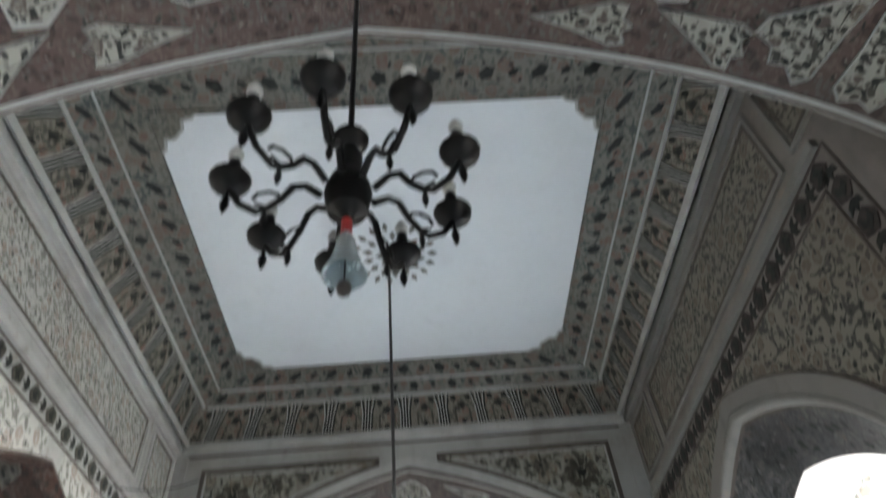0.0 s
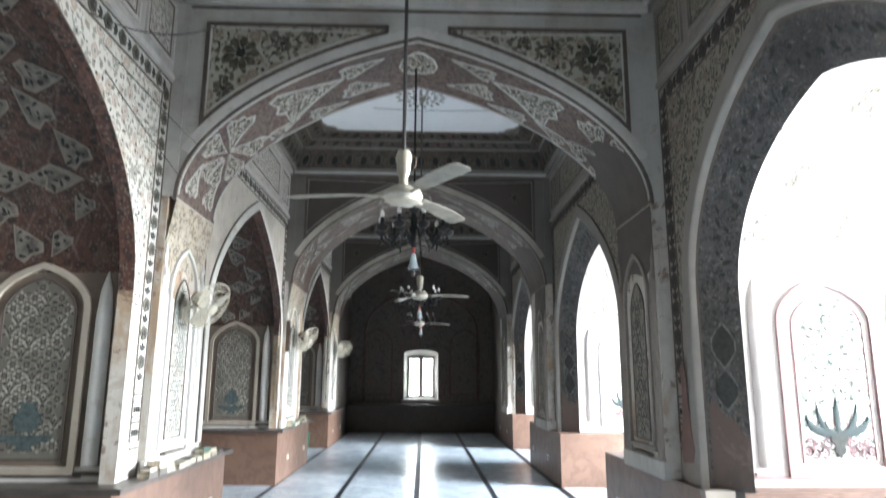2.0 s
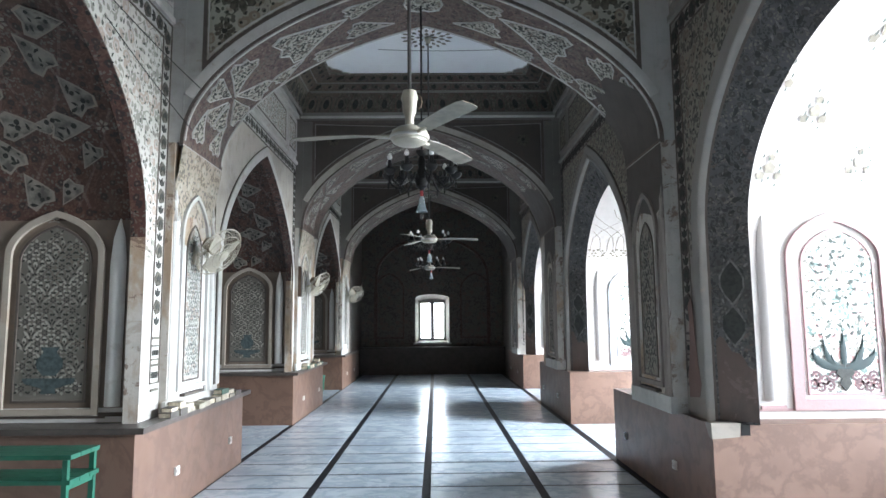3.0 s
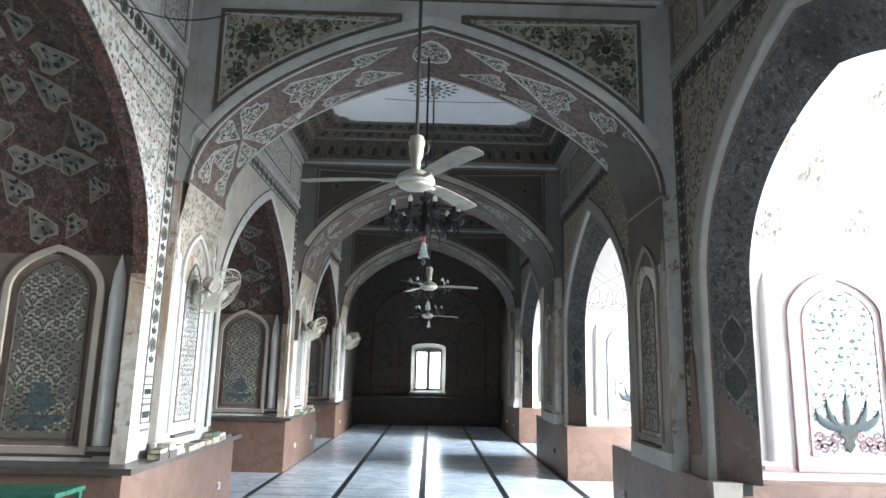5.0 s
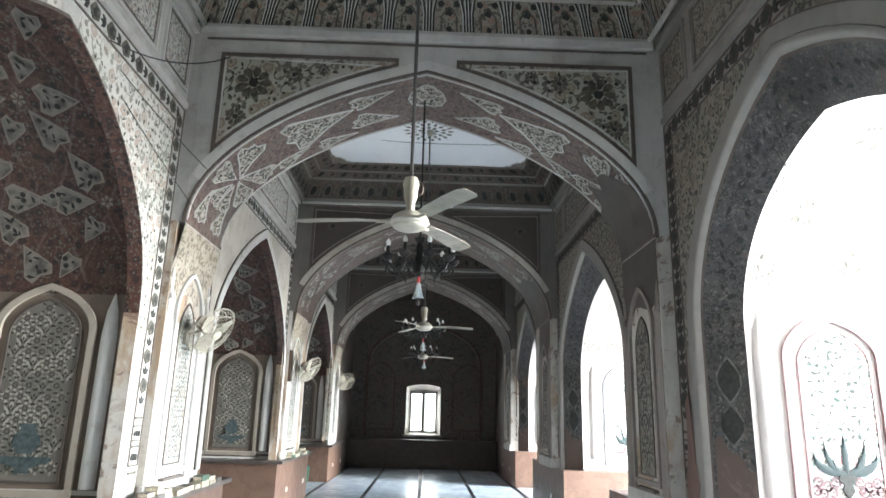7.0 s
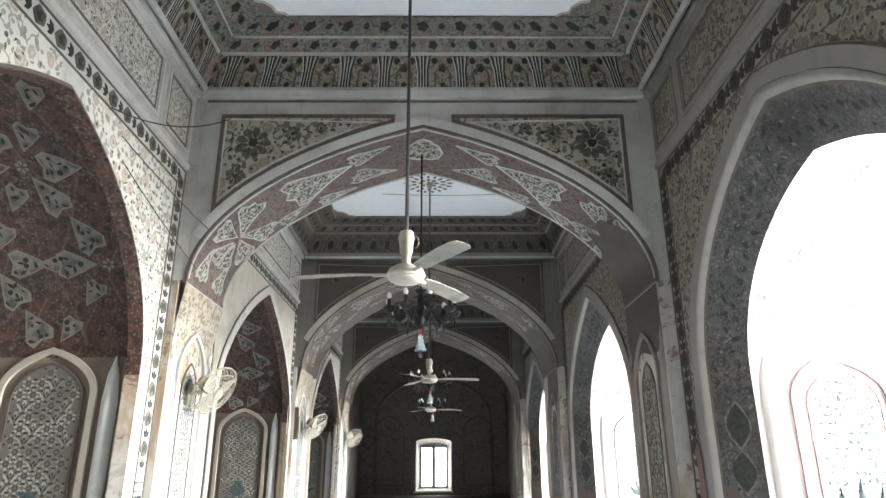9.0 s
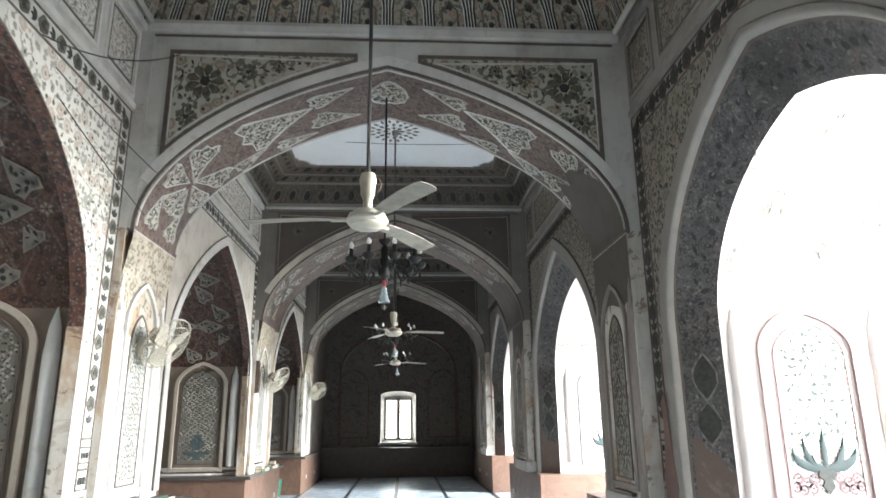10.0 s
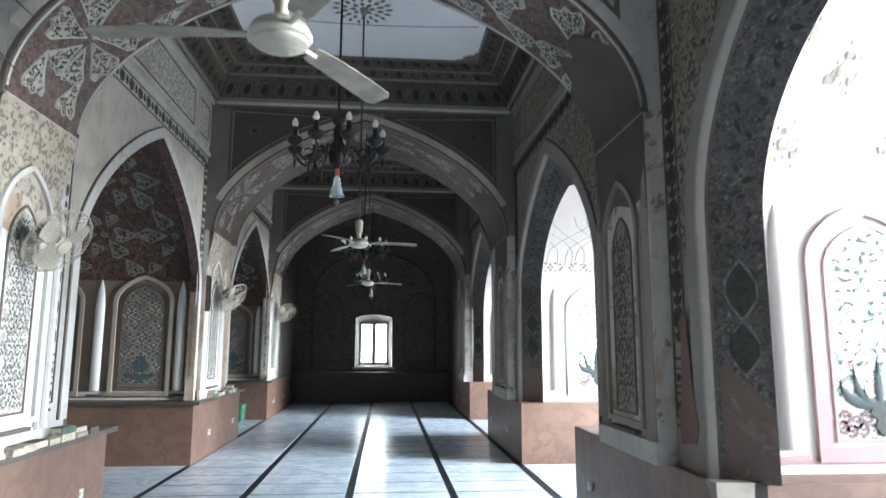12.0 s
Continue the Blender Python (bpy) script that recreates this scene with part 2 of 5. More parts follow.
# ---- mesh helpers ----
class Shape:
    """Collects vertices and faces of one mesh."""

    def __init__(self):
        self.v, self.f = [], []

    def add(self, verts, faces):
        k = len(self.v)
        self.v += [tuple(p) for p in verts]
        self.f += [tuple(i + k for i in f) for f in faces]
        return self

    def box(self, x0, x1, y0, y1, z0, z1):
        p = [(x, y, z) for x in (x0, x1) for y in (y0, y1) for z in (z0, z1)]
        return self.add(p, [(0, 1, 3, 2), (4, 6, 7, 5), (0, 4, 5, 1), (2, 3, 7, 6), (0, 2, 6, 4), (1, 5, 7, 3)])

    def loft(self, rings, closed=True, caps=False):
        """Skin a row of rings, each with the same number of points."""
        n, k = len(rings[0]), len(self.v)
        for r in rings:
            self.v += [tuple(p) for p in r]
        m = n if closed else n - 1
        for i in range(len(rings) - 1):
            for j in range(m):
                a, b = k + i * n + j, k + i * n + (j + 1) % n
                self.f.append((a, b, b + n, a + n))
        if caps:
            self.f.append(tuple(range(k, k + n)))
            self.f.append(tuple(range(k + (len(rings) - 1) * n, k + len(rings) * n)))
        return self

    def lathe(self, profile, centre=(0, 0, 0), n=16):
        """Turn (radius, height) pairs round the z axis."""
        cx, cy, cz = centre
        rings = [[(cx + r * math.cos(2 * math.pi * j / n), cy + r * math.sin(2 * math.pi * j / n), cz + z) for j in range(n)] for r, z in profile]
        return self.loft(rings, True, True)

    def tube(self, path, radius, n=6):
        path = [Vector(p) for p in path]
        rings = []
        for i, p in enumerate(path):
            d = (path[min(i + 1, len(path) - 1)] - path[max(i - 1, 0)]).normalized()
            a = d.cross(Vector((0, 0, 1)))
            a = a.normalized() if a.length > 0.01 else Vector((1, 0, 0))
            b = d.cross(a)
            r = radius[i] if isinstance(radius, (list, tuple)) else radius
            rings.append([p + r * (a * math.cos(2 * math.pi * j / n) + b * math.sin(2 * math.pi * j / n)) for j in range(n)])
        return self.loft(rings, True, True)

    def slab(self, poly, place, thick):
        """A flat outline laid on a surface: place(u, v, off) gives the world point."""
        n = len(poly)
        self.add([place(u, v, 0) for u, v in poly] + [place(u, v, thick) for u, v in poly],
                 [tuple(range(n, 2 * n))] + [(i, (i + 1) % n, n + (i + 1) % n, n + i) for i in range(n)])
        return self

    def band(self, line, width, place, thick, closed=False):
        """A raised strip of some width that follows a line of (u, v) on a surface."""
        n = len(line)
        left, right = [], []
        for i, (u, v) in enumerate(line):
            if closed:
                a, b = line[i - 1], line[(i + 1) % n]
            else:
                a, b = line[max(i - 1, 0)], line[min(i + 1, n - 1)]
            def unit(p, q):
                d = math.hypot(q[0] - p[0], q[1] - p[1]) or 1
                return (q[0] - p[0]) / d, (q[1] - p[1]) / d
            d1 = unit(a, (u, v)) if a != (u, v) else unit((u, v), b)
            d2 = unit((u, v), b) if b != (u, v) else d1
            nx, ny = -(d1[1] + d2[1]), d1[0] + d2[0]
            s = math.hypot(nx, ny) or 1
            nx, ny = nx / s, ny / s
            k = 0.5 * width / max(0.35, nx * -d1[1] + ny * d1[0])
            left.append((u + nx * k, v + ny * k))
            right.append((u - nx * k, v - ny * k))
        rings = [[place(*l, 0), place(*l, thick), place(*r, thick), place(*r, 0)] for l, r in zip(left, right)]
        if closed:
            rings.append(rings[0])
        return self.loft(rings, True, not closed)


def part(name, shape, material, parent=None, label="", sharp=35):
    """Links a shape as one mesh object, under a thing or at top level."""
    me = bpy.data.meshes.new(name)
    bm = bmesh.new()
    vs = [bm.verts.new(p) for p in shape.v]
    for f in shape.f:
        if len(set(f)) > 2:
            try:
                bm.faces.new([vs[i] for i in f])
            except ValueError:
                pass
    bmesh.ops.remove_doubles(bm, verts=bm.verts, dist=1e-5)
    bmesh.ops.recalc_face_normals(bm, faces=bm.faces)
    lim = radians(sharp)
    for f in bm.faces:
        f.smooth = True
    for e in bm.edges:
        e.smooth = len(e.link_faces) == 2 and e.calc_face_angle(9) < lim
    bm.to_mesh(me)
    bm.free()
    me.materials.append(material)
    ob = new(name, me)
    if parent:
        ob.parent = parent
    return tagged(ob, label)


def thing(name, label, category, group="", at=(0, 0, 0)):
    ob = new(name)
    ob.location = at
    return tagged(ob, label, category, group)


def structure(name, shape, material, label, category="wall"):
    return tagged(part(name, shape, material), label, category, "", "structure")


# ---- plan ----
PERIOD, C1 = 5.40, 7.75                     # bay length; centre of the first pier ahead
PIERS = [C1 + PERIOD * (k - 1) for k in range(-1, 4)]
W, THICK, THIN = 2.22, 0.26, 0.08                       # half width of the nave at the side walls; their thickness
JAMB, SPRING_S, APEX_S = 1.17, 2.25, 3.86   # half pier at the side arch; side arch heights
HALF_T, SPRING_T, APEX_T = 2.10, 3.12, 4.68    # transverse arch
FRONT, BACK = 0.75, 0.30                    # its faces before and behind the pier centre
GROW = (0, -0.08, 0, 0.14, 0.14)                 # the farther arches rise a little higher
BACKS = (BACK, BACK, BACK, 0.72, 0.66)       # depth behind the pier centre
NEARER = (0, 0, 0, -0.25, -0.50)             # and stand a little before their pier centres
PLINTH, CORNICE, TOP = 0.78, 5.04, 5.62
LEFT_PIER = 2.16                            # the dark side's piers stand back from their ledge
OUT = 4.9                                   # outer face of the side chambers
END = 22.0

ARCHES = [c + d for c, d in zip(PIERS, NEARER)]
EDGES = [(ARCHES[i] + BACKS[i], ARCHES[i + 1] - FRONT) for i in range(4)] + [(ARCHES[-1] + BACKS[-1], END)]


def arch(u, half, spring, apex, k):
    u = min(abs(u) / half, 1)
    return spring + (apex - spring) * ((1 - k) * max(0, 1 - u ** 2.2) ** (1 / 2.2) + k * (1 - u))


def arch_line(half, spring, apex, k, n=32, foot=None):
    """(u, z) along an arch from one foot over the apex to the other."""
    pts = [(-half * math.cos(math.pi * i / n), 0) for i in range(n + 1)]
    pts = [(u, arch(u, half, spring, apex, k)) for u, _ in pts]
    if foot is not None:
        pts = [(-half, foot)] + pts + [(half, foot)]
    return pts


TRANS_K = 0.34


def side_arch(b):
    """Centre offset from the bay's middle, half span and point of a bay's side arches."""
    return (0.0, PERIOD / 2 - JAMB, 0.29) if b < 2 else (-0.225, 1.755, 0.46)


def wall_with_arch(s, y0, y1, line, x0, x1, top):
    """A wall along y with an arched hole; line holds (y, z) from foot to foot."""
    w = Shape()
    bottom = line[0][1]
    a, b = line[0][0], line[-1][0]
    w.box(s * x0, s * x1, y0, a, bottom, top)
    w.box(s * x0, s * x1, b, y1, bottom, top)
    rings = [[(s * x0, y, z), (s * x0, y, top), (s * x1, y, top), (s * x1, y, z)] for y, z in line[1:-1]]
    w.loft(rings, True)
    return w
# ---- structure ----
ground = structure("ground", Shape().box(-400, 400, -400, 400, -0.4, -0.06), EARTH, "pale paved courtyard ground in full sun", "ground")
floor = structure("floor", Shape().box(-OUT, OUT, -4.2, END + 0.6, -0.05, -0.003), STRIP, "marble floor of pale slabs with black strips between", "floor")

BAYS = [(PIERS[i], PIERS[i + 1]) for i in range(4)]       # bay 0 holds the start of the walk
for b, (ya, yb) in enumerate(BAYS):
    shift, HALF_S, SIDE_K = side_arch(b)
    mid = (ya + yb) / 2 + shift
    for s, side in ((-1, "left"), (1, "right")):
        t = THICK if s > 0 else THIN
        line = [(mid + u, z) for u, z in arch_line(HALF_S, SPRING_S, APEX_S, SIDE_K, 32, PLINTH)]
        # right wall faces away from the court, so its plaster is darkened
        wall = structure(f"wall_{side}_{b}", wall_with_arch(s, ya, yb, line, W, W + t, TOP + 0.3), WHITE if s < 0 else WHITE_SHADED,
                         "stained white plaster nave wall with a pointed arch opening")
        # tunnel vault of the side chamber
        big = [(mid + u, z) for u, z in arch_line(HALF_S + 0.07, SPRING_S + 0.12, APEX_S + 0.2, SIDE_K, 28)]
        rings = [[(s * (W + t - 0.01), y, z), (s * OUT, y, z), (s * OUT, y, z + 0.12), (s * (W + t - 0.01), y, z + 0.12)] for y, z in big]
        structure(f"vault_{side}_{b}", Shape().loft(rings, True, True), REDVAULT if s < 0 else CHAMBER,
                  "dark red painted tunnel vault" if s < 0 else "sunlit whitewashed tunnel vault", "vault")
    # outer wall: closed on one side, open arch to the court on the other
    # unseen court arches, made smaller in the far bays to let in less light
    wide = b < 2
    line = [(mid + u, z) for u, z in arch_line(HALF_S + 0.05 if wide else 1.35, SPRING_S + 0.1 if wide else 1.9, APEX_S + 0.18 if wide else 3.1, SIDE_K, 24, 0.0)]
    structure(f"wall_court_{b}", wall_with_arch(1, ya, yb, line, OUT, OUT + 0.5, TOP + 0.3), WHITE, "unseen outer plaster wall with an arch to admit court light")
    # unseen low wall, added to cut the court light on the plinths
    part("parapet", Shape().box(OUT + 0.1, OUT + 0.4, line[0][0] + 0.003, line[-1][0] - 0.003, 0, 0.8), WHITE, bpy.data.objects[f"wall_court_{b}"], "unseen low wall added to keep light off the plinths")
    structure(f"wall_back_{b}", Shape().box(-OUT - 0.3, -OUT, ya, yb, 0, TOP + 0.3), WHITE, "plain plaster back wall of the dark aisle")

for k, c in enumerate(PIERS):
    for s, side in ((-1, "left"), (1, "right")):
        h = JAMB - 0.07
        far = h if k < 1 else JAMB - 0.45 - 0.07
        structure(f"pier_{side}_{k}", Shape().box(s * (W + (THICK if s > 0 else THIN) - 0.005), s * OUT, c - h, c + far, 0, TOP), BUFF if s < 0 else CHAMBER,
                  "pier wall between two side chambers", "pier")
        structure(f"pier_face_{side}_{k}", Shape().box(s * (HALF_T if s > 0 else LEFT_PIER), s * (W + 0.1), ARCHES[k] - FRONT, ARCHES[k] + BACKS[k], PLINTH, TOP + 0.2), WEATHERED,
                  "white plaster pier carrying the nave arch", "pier")
    # transverse arch
    line = arch_line(HALF_T, SPRING_T, APEX_T + GROW[k], TRANS_K, 40)
    rings = [[(x, ARCHES[k] - FRONT, z), (x, ARCHES[k] - FRONT, TOP + 0.2), (x, ARCHES[k] + BACKS[k], TOP + 0.2), (x, ARCHES[k] + BACKS[k], z)] for x, z in line]
    body = Shape().loft(rings, True, True)
    for s in (-1, 1):
        body.box(s * (HALF_T + 0.001), s * (W + 0.004), ARCHES[k] - FRONT - 0.003, ARCHES[k] + BACKS[k] - 0.003, SPRING_T + 0.02, TOP + 0.2)
    # far arches get the greyed plaster, shade put into its colour
    structure(f"arch_{k}", body, WHITE if k < 3 else FAR_GREY, "plaster wall over a broad pointed nave arch", "arch")

structure("wall_south", Shape().box(-W, W, PIERS[0] - 1.2, PIERS[0] - 0.9, 0, TOP + 0.3), WHITE, "plain plaster wall closing the hall")
structure("roof", Shape().box(-OUT - 0.3, OUT + 0.5, PIERS[0] - 1.5, END + 0.8, TOP + 0.3, TOP + 0.6), EARTH, "flat roof slab over the hall", "roof")
# end bay walls: the lack of light is put into their colour
structure("wall_end_left", Shape().box(-OUT, -W, PIERS[-1] + JAMB - 0.6, END + 0.6, 0, TOP + 0.3), DARKWALL, "side wall of the end bay, coloured darker for its shade")
structure("wall_end_right", Shape().box(W, OUT + 0.5, PIERS[-1] + JAMB - 0.6, END + 0.6, 0, TOP + 0.3), DARKWALL, "side wall of the end bay, coloured darker for its shade")
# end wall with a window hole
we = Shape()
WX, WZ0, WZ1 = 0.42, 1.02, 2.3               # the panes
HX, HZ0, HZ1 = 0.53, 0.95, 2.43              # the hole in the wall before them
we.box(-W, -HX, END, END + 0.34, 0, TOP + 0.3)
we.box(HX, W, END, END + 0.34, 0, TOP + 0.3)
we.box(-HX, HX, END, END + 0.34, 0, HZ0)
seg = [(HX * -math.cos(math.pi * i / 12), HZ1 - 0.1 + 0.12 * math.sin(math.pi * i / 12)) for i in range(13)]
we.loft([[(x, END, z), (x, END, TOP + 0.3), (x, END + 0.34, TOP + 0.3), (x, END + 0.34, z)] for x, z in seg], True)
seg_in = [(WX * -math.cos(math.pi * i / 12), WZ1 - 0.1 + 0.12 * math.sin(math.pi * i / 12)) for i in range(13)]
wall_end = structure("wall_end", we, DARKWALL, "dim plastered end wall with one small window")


# ceilings: cornice, painted frieze, cove and white centre
def ceiling_rect(y0, y1, inset, z):
    """Corner points of the ceiling at an inset from the walls; the near cove is the wider one."""
    x = HALF_T + 0.05 - inset
    return [(-x, y0 + 1.75 * inset, z), (x, y0 + 1.75 * inset, z), (x, y1 - 0.78 * inset, z), (-x, y1 - 0.78 * inset, z)]


def ceiling(b, y0, y1):
    def rect(i, z):
        return ceiling_rect(y0, y1, i, z)
    # far bays: darker cove and a greyed panel carry their shade
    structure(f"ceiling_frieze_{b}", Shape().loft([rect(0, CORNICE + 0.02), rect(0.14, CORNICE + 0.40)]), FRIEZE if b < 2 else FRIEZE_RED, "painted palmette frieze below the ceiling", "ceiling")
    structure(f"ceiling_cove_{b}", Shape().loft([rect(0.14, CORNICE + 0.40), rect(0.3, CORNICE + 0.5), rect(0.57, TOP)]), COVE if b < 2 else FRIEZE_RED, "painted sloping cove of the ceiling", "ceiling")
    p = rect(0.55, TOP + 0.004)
    structure(f"ceiling_{b}", Shape().add(p, [(0, 1, 2, 3)]), PANELWHITE if b < 3 else FAR_GREY, "pale bluish white ceiling panel" if b < 3 else "ceiling panel greyed for the dim far bays", "ceiling")


for b, (y0, y1) in enumerate(EDGES):
    ceiling(b, y0, y1)

# plinths
for k, c in enumerate(PIERS):
    for s, side in ((-1, "left"), (1, "right")):
        h = PLINTH - (0.0 if s > 0 else 0.02)
        plinth = tagged(part("plinth", Shape().box(s * (2.16 if s > 0 else 2.13), s * OUT, c - (1.56 if s > 0 and k > 2 else 1.36), c + 1.36, -0.02, h), STONE),
                        "brown pink polished stone plinth under the pier", "plinth", "pier plinths", "structure")
        if s < 0:
            part("cap_slab", Shape().box(-2.05, -OUT, c - 1.40, c + 1.40, h, h + 0.045), CAPSLAB, plinth, "dark stone cap slab")


# ---- painted and moulded wall surfaces ----
def strip_of_leaves(leaves, blossoms, line, place, pitch=0.105, size=0.06, lift=0.006):
    """Round blossoms and small leaves in turn along a line of (u, v) points."""
    for (u0, v0), (u1, v1) in zip(line, line[1:]):
        d = math.hypot(u1 - u0, v1 - v0)
        du, dv = (u1 - u0) / d, (v1 - v0) / d
        n = max(1, int(d / pitch))
        for i in range(n):
            q = (i + 0.5) * d / n
            cu, cv = u0 + du * q, v0 + dv * q
            if i % 2:
                out = [(math.cos(a * 0.628) * (1.0 if a % 2 else 0.86), math.sin(a * 0.628) * (1.0 if a % 2 else 0.86)) for a in range(10)]
                blossoms.slab([(cu + a * size * 0.9, cv + b * size * 0.9) for a, b in out], place, lift)
                heart = [(-0.55, -0.5), (0.1, -0.62), (0.62, 0.0), (0.1, 0.62), (-0.55, 0.5), (-0.1, 0.0)]
                leaves.slab([(cu + (du * a - dv * b) * size * 0.8, cv + (dv * a + du * b) * size * 0.8) for a, b in heart], place, lift + 0.003)
            else:
                out = [(-0.7, -0.3), (-0.9, 0.45), (-0.3, 0.15), (0.0, 0.8), (0.3, 0.15), (0.9, 0.45), (0.7, -0.3), (0.0, -0.6)]
                leaves.slab([(cu + (du * b - dv * a) * size * 0.7, cv + (dv * b + du * a) * size * 0.7) for a, b in out], place, lift)


def inside(poly, u, v):
    """Even-odd test of a point in an outline."""
    hit = False
    for (a, b), (c, d) in zip(poly, poly[1:] + poly[:1]):
        if (b > v) != (d > v) and u < (c - a) * (v - b) / (d - b) + a:
            hit = not hit
    return hit


def leafy(poly, place, size, seed, lift=0.012, su=1.0, sv=1.0, gap=1.55, clear=0.45):
    """Painted leaves scattered inside an outline; su and sv turn metres into the surface's own units."""
    r = random.Random(seed)
    sh = Shape()
    us, vs = [p[0] for p in poly], [p[1] for p in poly]
    du, dv = size * gap * su, size * gap * sv
    v = min(vs)
    row = 0
    while v < max(vs):
        u = min(us) + (du / 2 if row % 2 else 0)
        while u < max(us):
            cu, cv = u + r.uniform(-0.3, 0.3) * du, v + r.uniform(-0.3, 0.3) * dv
            k, a = size * r.uniform(0.5, 1.0), r.uniform(0, 6.28)
            edge = all(inside(poly, cu + x * du * clear, cv + y * dv * clear) for x, y in ((1, 0), (-1, 0), (0, 1), (0, -1)))
            if edge and r.random() < 0.86:
                ca, sa = math.cos(a), math.sin(a)
                if r.random() < 0.3:
                    shape = [(0.55 * math.cos(i * 1.047), 0.55 * math.sin(i * 1.047)) for i in range(6)]
                else:
                    shape = [(-0.8, 0.0), (-0.25, 0.36), (0.35, 0.3), (0.95, 0.0), (0.3, -0.2), (-0.3, -0.32)]
                pts = [(cu + (ca * x - sa * y) * k * su * 0.6, cv + (sa * x + ca * y) * k * sv * 0.6) for x, y in shape]
                sh.add([place(p, q, lift) for p, q in pts], [tuple(range(len(pts)))])
            u += du
        v += dv
        row += 1
    return sh


def arabesque(poly, place, pitch, lift, bold=0.36):
    """Rosettes and paired leaves in staggered rows, mirrored about the panel's middle line."""
    sh = Shape()
    us, vs = [p[0] for p in poly], [p[1] for p in poly]
    um, half = (min(us) + max(us)) / 2, (max(us) - min(us)) / 2

    def lay(pts):
        sh.add([place(p, q, lift) for p, q in pts], [tuple(range(len(pts)))])
    v, row = min(vs) + pitch * 0.6, 0
    while v < max(vs):
        n = int(half / pitch) + 1
        for k in range(-n, n + 1):
            u = um + (k + (0.5 if row % 2 else 0.0)) * pitch
            if not all(inside(poly, u + x * pitch * 0.42, v + y * pitch * 0.42) for x, y in ((1, 0), (-1, 0), (0, 1), (0, -1))):
                continue
            r = pitch * bold
            if (row + k) % 3:
                for i in range(6):
                    a = math.pi * i / 3 + 0.5
                    lay([(u + r * q * math.cos(a + t), v + r * q * math.sin(a + t)) for q, t in ((0.35, 0), (0.8, -0.36), (1.1, 0), (0.8, 0.36))])
            else:
                for e in (-1, 1):
                    lay([(u + e * r * p, v + r * q) for p, q in ((0.1, -1.0), (0.75, -0.6), (1.15, 0.35), (0.7, 0.1), (0.35, -0.3))])
                lay([(u + r * p, v + r * q) for p, q in ((0, -0.2), (0.34, 0.45), (0, 1.15), (-0.34, 0.45))])
            for e in (-1, 1):
                for d in (-1, 1):
                    lay([(u + e * pitch * (0.40 + 0.16 * p), v + d * pitch * (0.30 + 0.13 * q)) for p, q in ((-0.8, -0.6), (0.3, -0.7), (0.9, 0.7), (-0.2, 0.4))])
        v += pitch * 0.82
        row += 1
    return sh


def rosette(sh, core, u, v, rad, place, lift):
    """A painted blossom: ring of petals and a dark heart."""
    for i in range(9):
        a = 2 * math.pi * i / 9
        pts = []
        for r, t in ((0.34, -0.22), (0.75, -0.33), (1.0, -0.14), (1.0, 0.14), (0.75, 0.33), (0.34, 0.22)):
            pts.append((u + rad * r * math.cos(a + t), v + rad * r * math.sin(a + t)))
        sh.add([place(p, q, lift) for p, q in pts], [tuple(range(6))])
    core.add([place(u + 0.3 * rad * math.cos(i), v + 0.3 * rad * math.sin(i), lift) for i in range(6)], [tuple(range(6))])


def pointed(u, v0, half, height, rise, n=9):
    """Outline of a panel with a pointed head, as (u, v)."""
    pts = [(u - half, v0), (u + half, v0), (u + half, v0 + height - rise)]
    for i in range(1, 2 * n):
        x = math.cos(math.pi * i / (2 * n)) * half
        pts.append((u + x, arch(x, half, v0 + height - rise, v0 + height, 0.3)))
    return pts + [(u - half, v0 + height - rise)]


BLUEGREY = plain("blue-grey paint", (0.07, 0.098, 0.10), 0.7, vary=0.25, scale=25)
SPRIG = plain("faded sprig paint", (0.035, 0.05, 0.043), 0.7)
LEAF = plain("painted grey-green leaf", (0.024, 0.026, 0.02), 0.7, vary=0.3, scale=30)
OLIVE = plain("painted olive blossom", (0.10, 0.092, 0.068), 0.7, vary=0.3, scale=22)
UMBER = plain("dark umber painted blossom", (0.055, 0.04, 0.034), 0.7, vary=0.3, scale=22)
GREYLEAF = plain("faded grey-green leaf", (0.07, 0.075, 0.06), 0.7, vary=0.3, scale=30)
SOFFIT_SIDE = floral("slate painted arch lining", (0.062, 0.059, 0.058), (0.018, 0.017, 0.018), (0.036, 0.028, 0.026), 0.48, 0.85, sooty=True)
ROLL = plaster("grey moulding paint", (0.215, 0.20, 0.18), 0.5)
MEDAL = floral("cream medallion with dense black leaves", (0.40, 0.38, 0.325), (0.025, 0.026, 0.021), (0.10, 0.075, 0.06), 0.6, 0.5, 0.6, (0.025, 0.024, 0.02))
GREYPETAL = plain("pale grey painted petal", (0.14, 0.132, 0.125), 0.7, vary=0.3, scale=20)
VAULTMEDAL = plain("dim cream medallion paint", (0.23, 0.21, 0.18), 0.7, vary=0.3, scale=12)
MAROON = plain("dark maroon paint", (0.14, 0.08, 0.085), 0.7)
POSY = plain("grey-green painted posy", (0.10, 0.115, 0.10), 0.7)
POSYBUD = plain("pale olive painted bud", (0.25, 0.225, 0.18), 0.7)
# brown plaster, toned darker for the shaded parts of the hall
SHADE_BROWN = plaster("brown plaster with shade in its tone", (0.066, 0.054, 0.045), 0.6)
WORN = weathered("worn brown plaster", (0.085, 0.058, 0.047), (0.05, 0.036, 0.03), (0.12, 0.085, 0.07), 0.12)
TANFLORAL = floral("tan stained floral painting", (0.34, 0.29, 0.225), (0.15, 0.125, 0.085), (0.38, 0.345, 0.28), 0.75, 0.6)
SLATELEAF = plain("slate blue painted leaf", (0.075, 0.088, 0.09), 0.7, vary=0.3, scale=30)
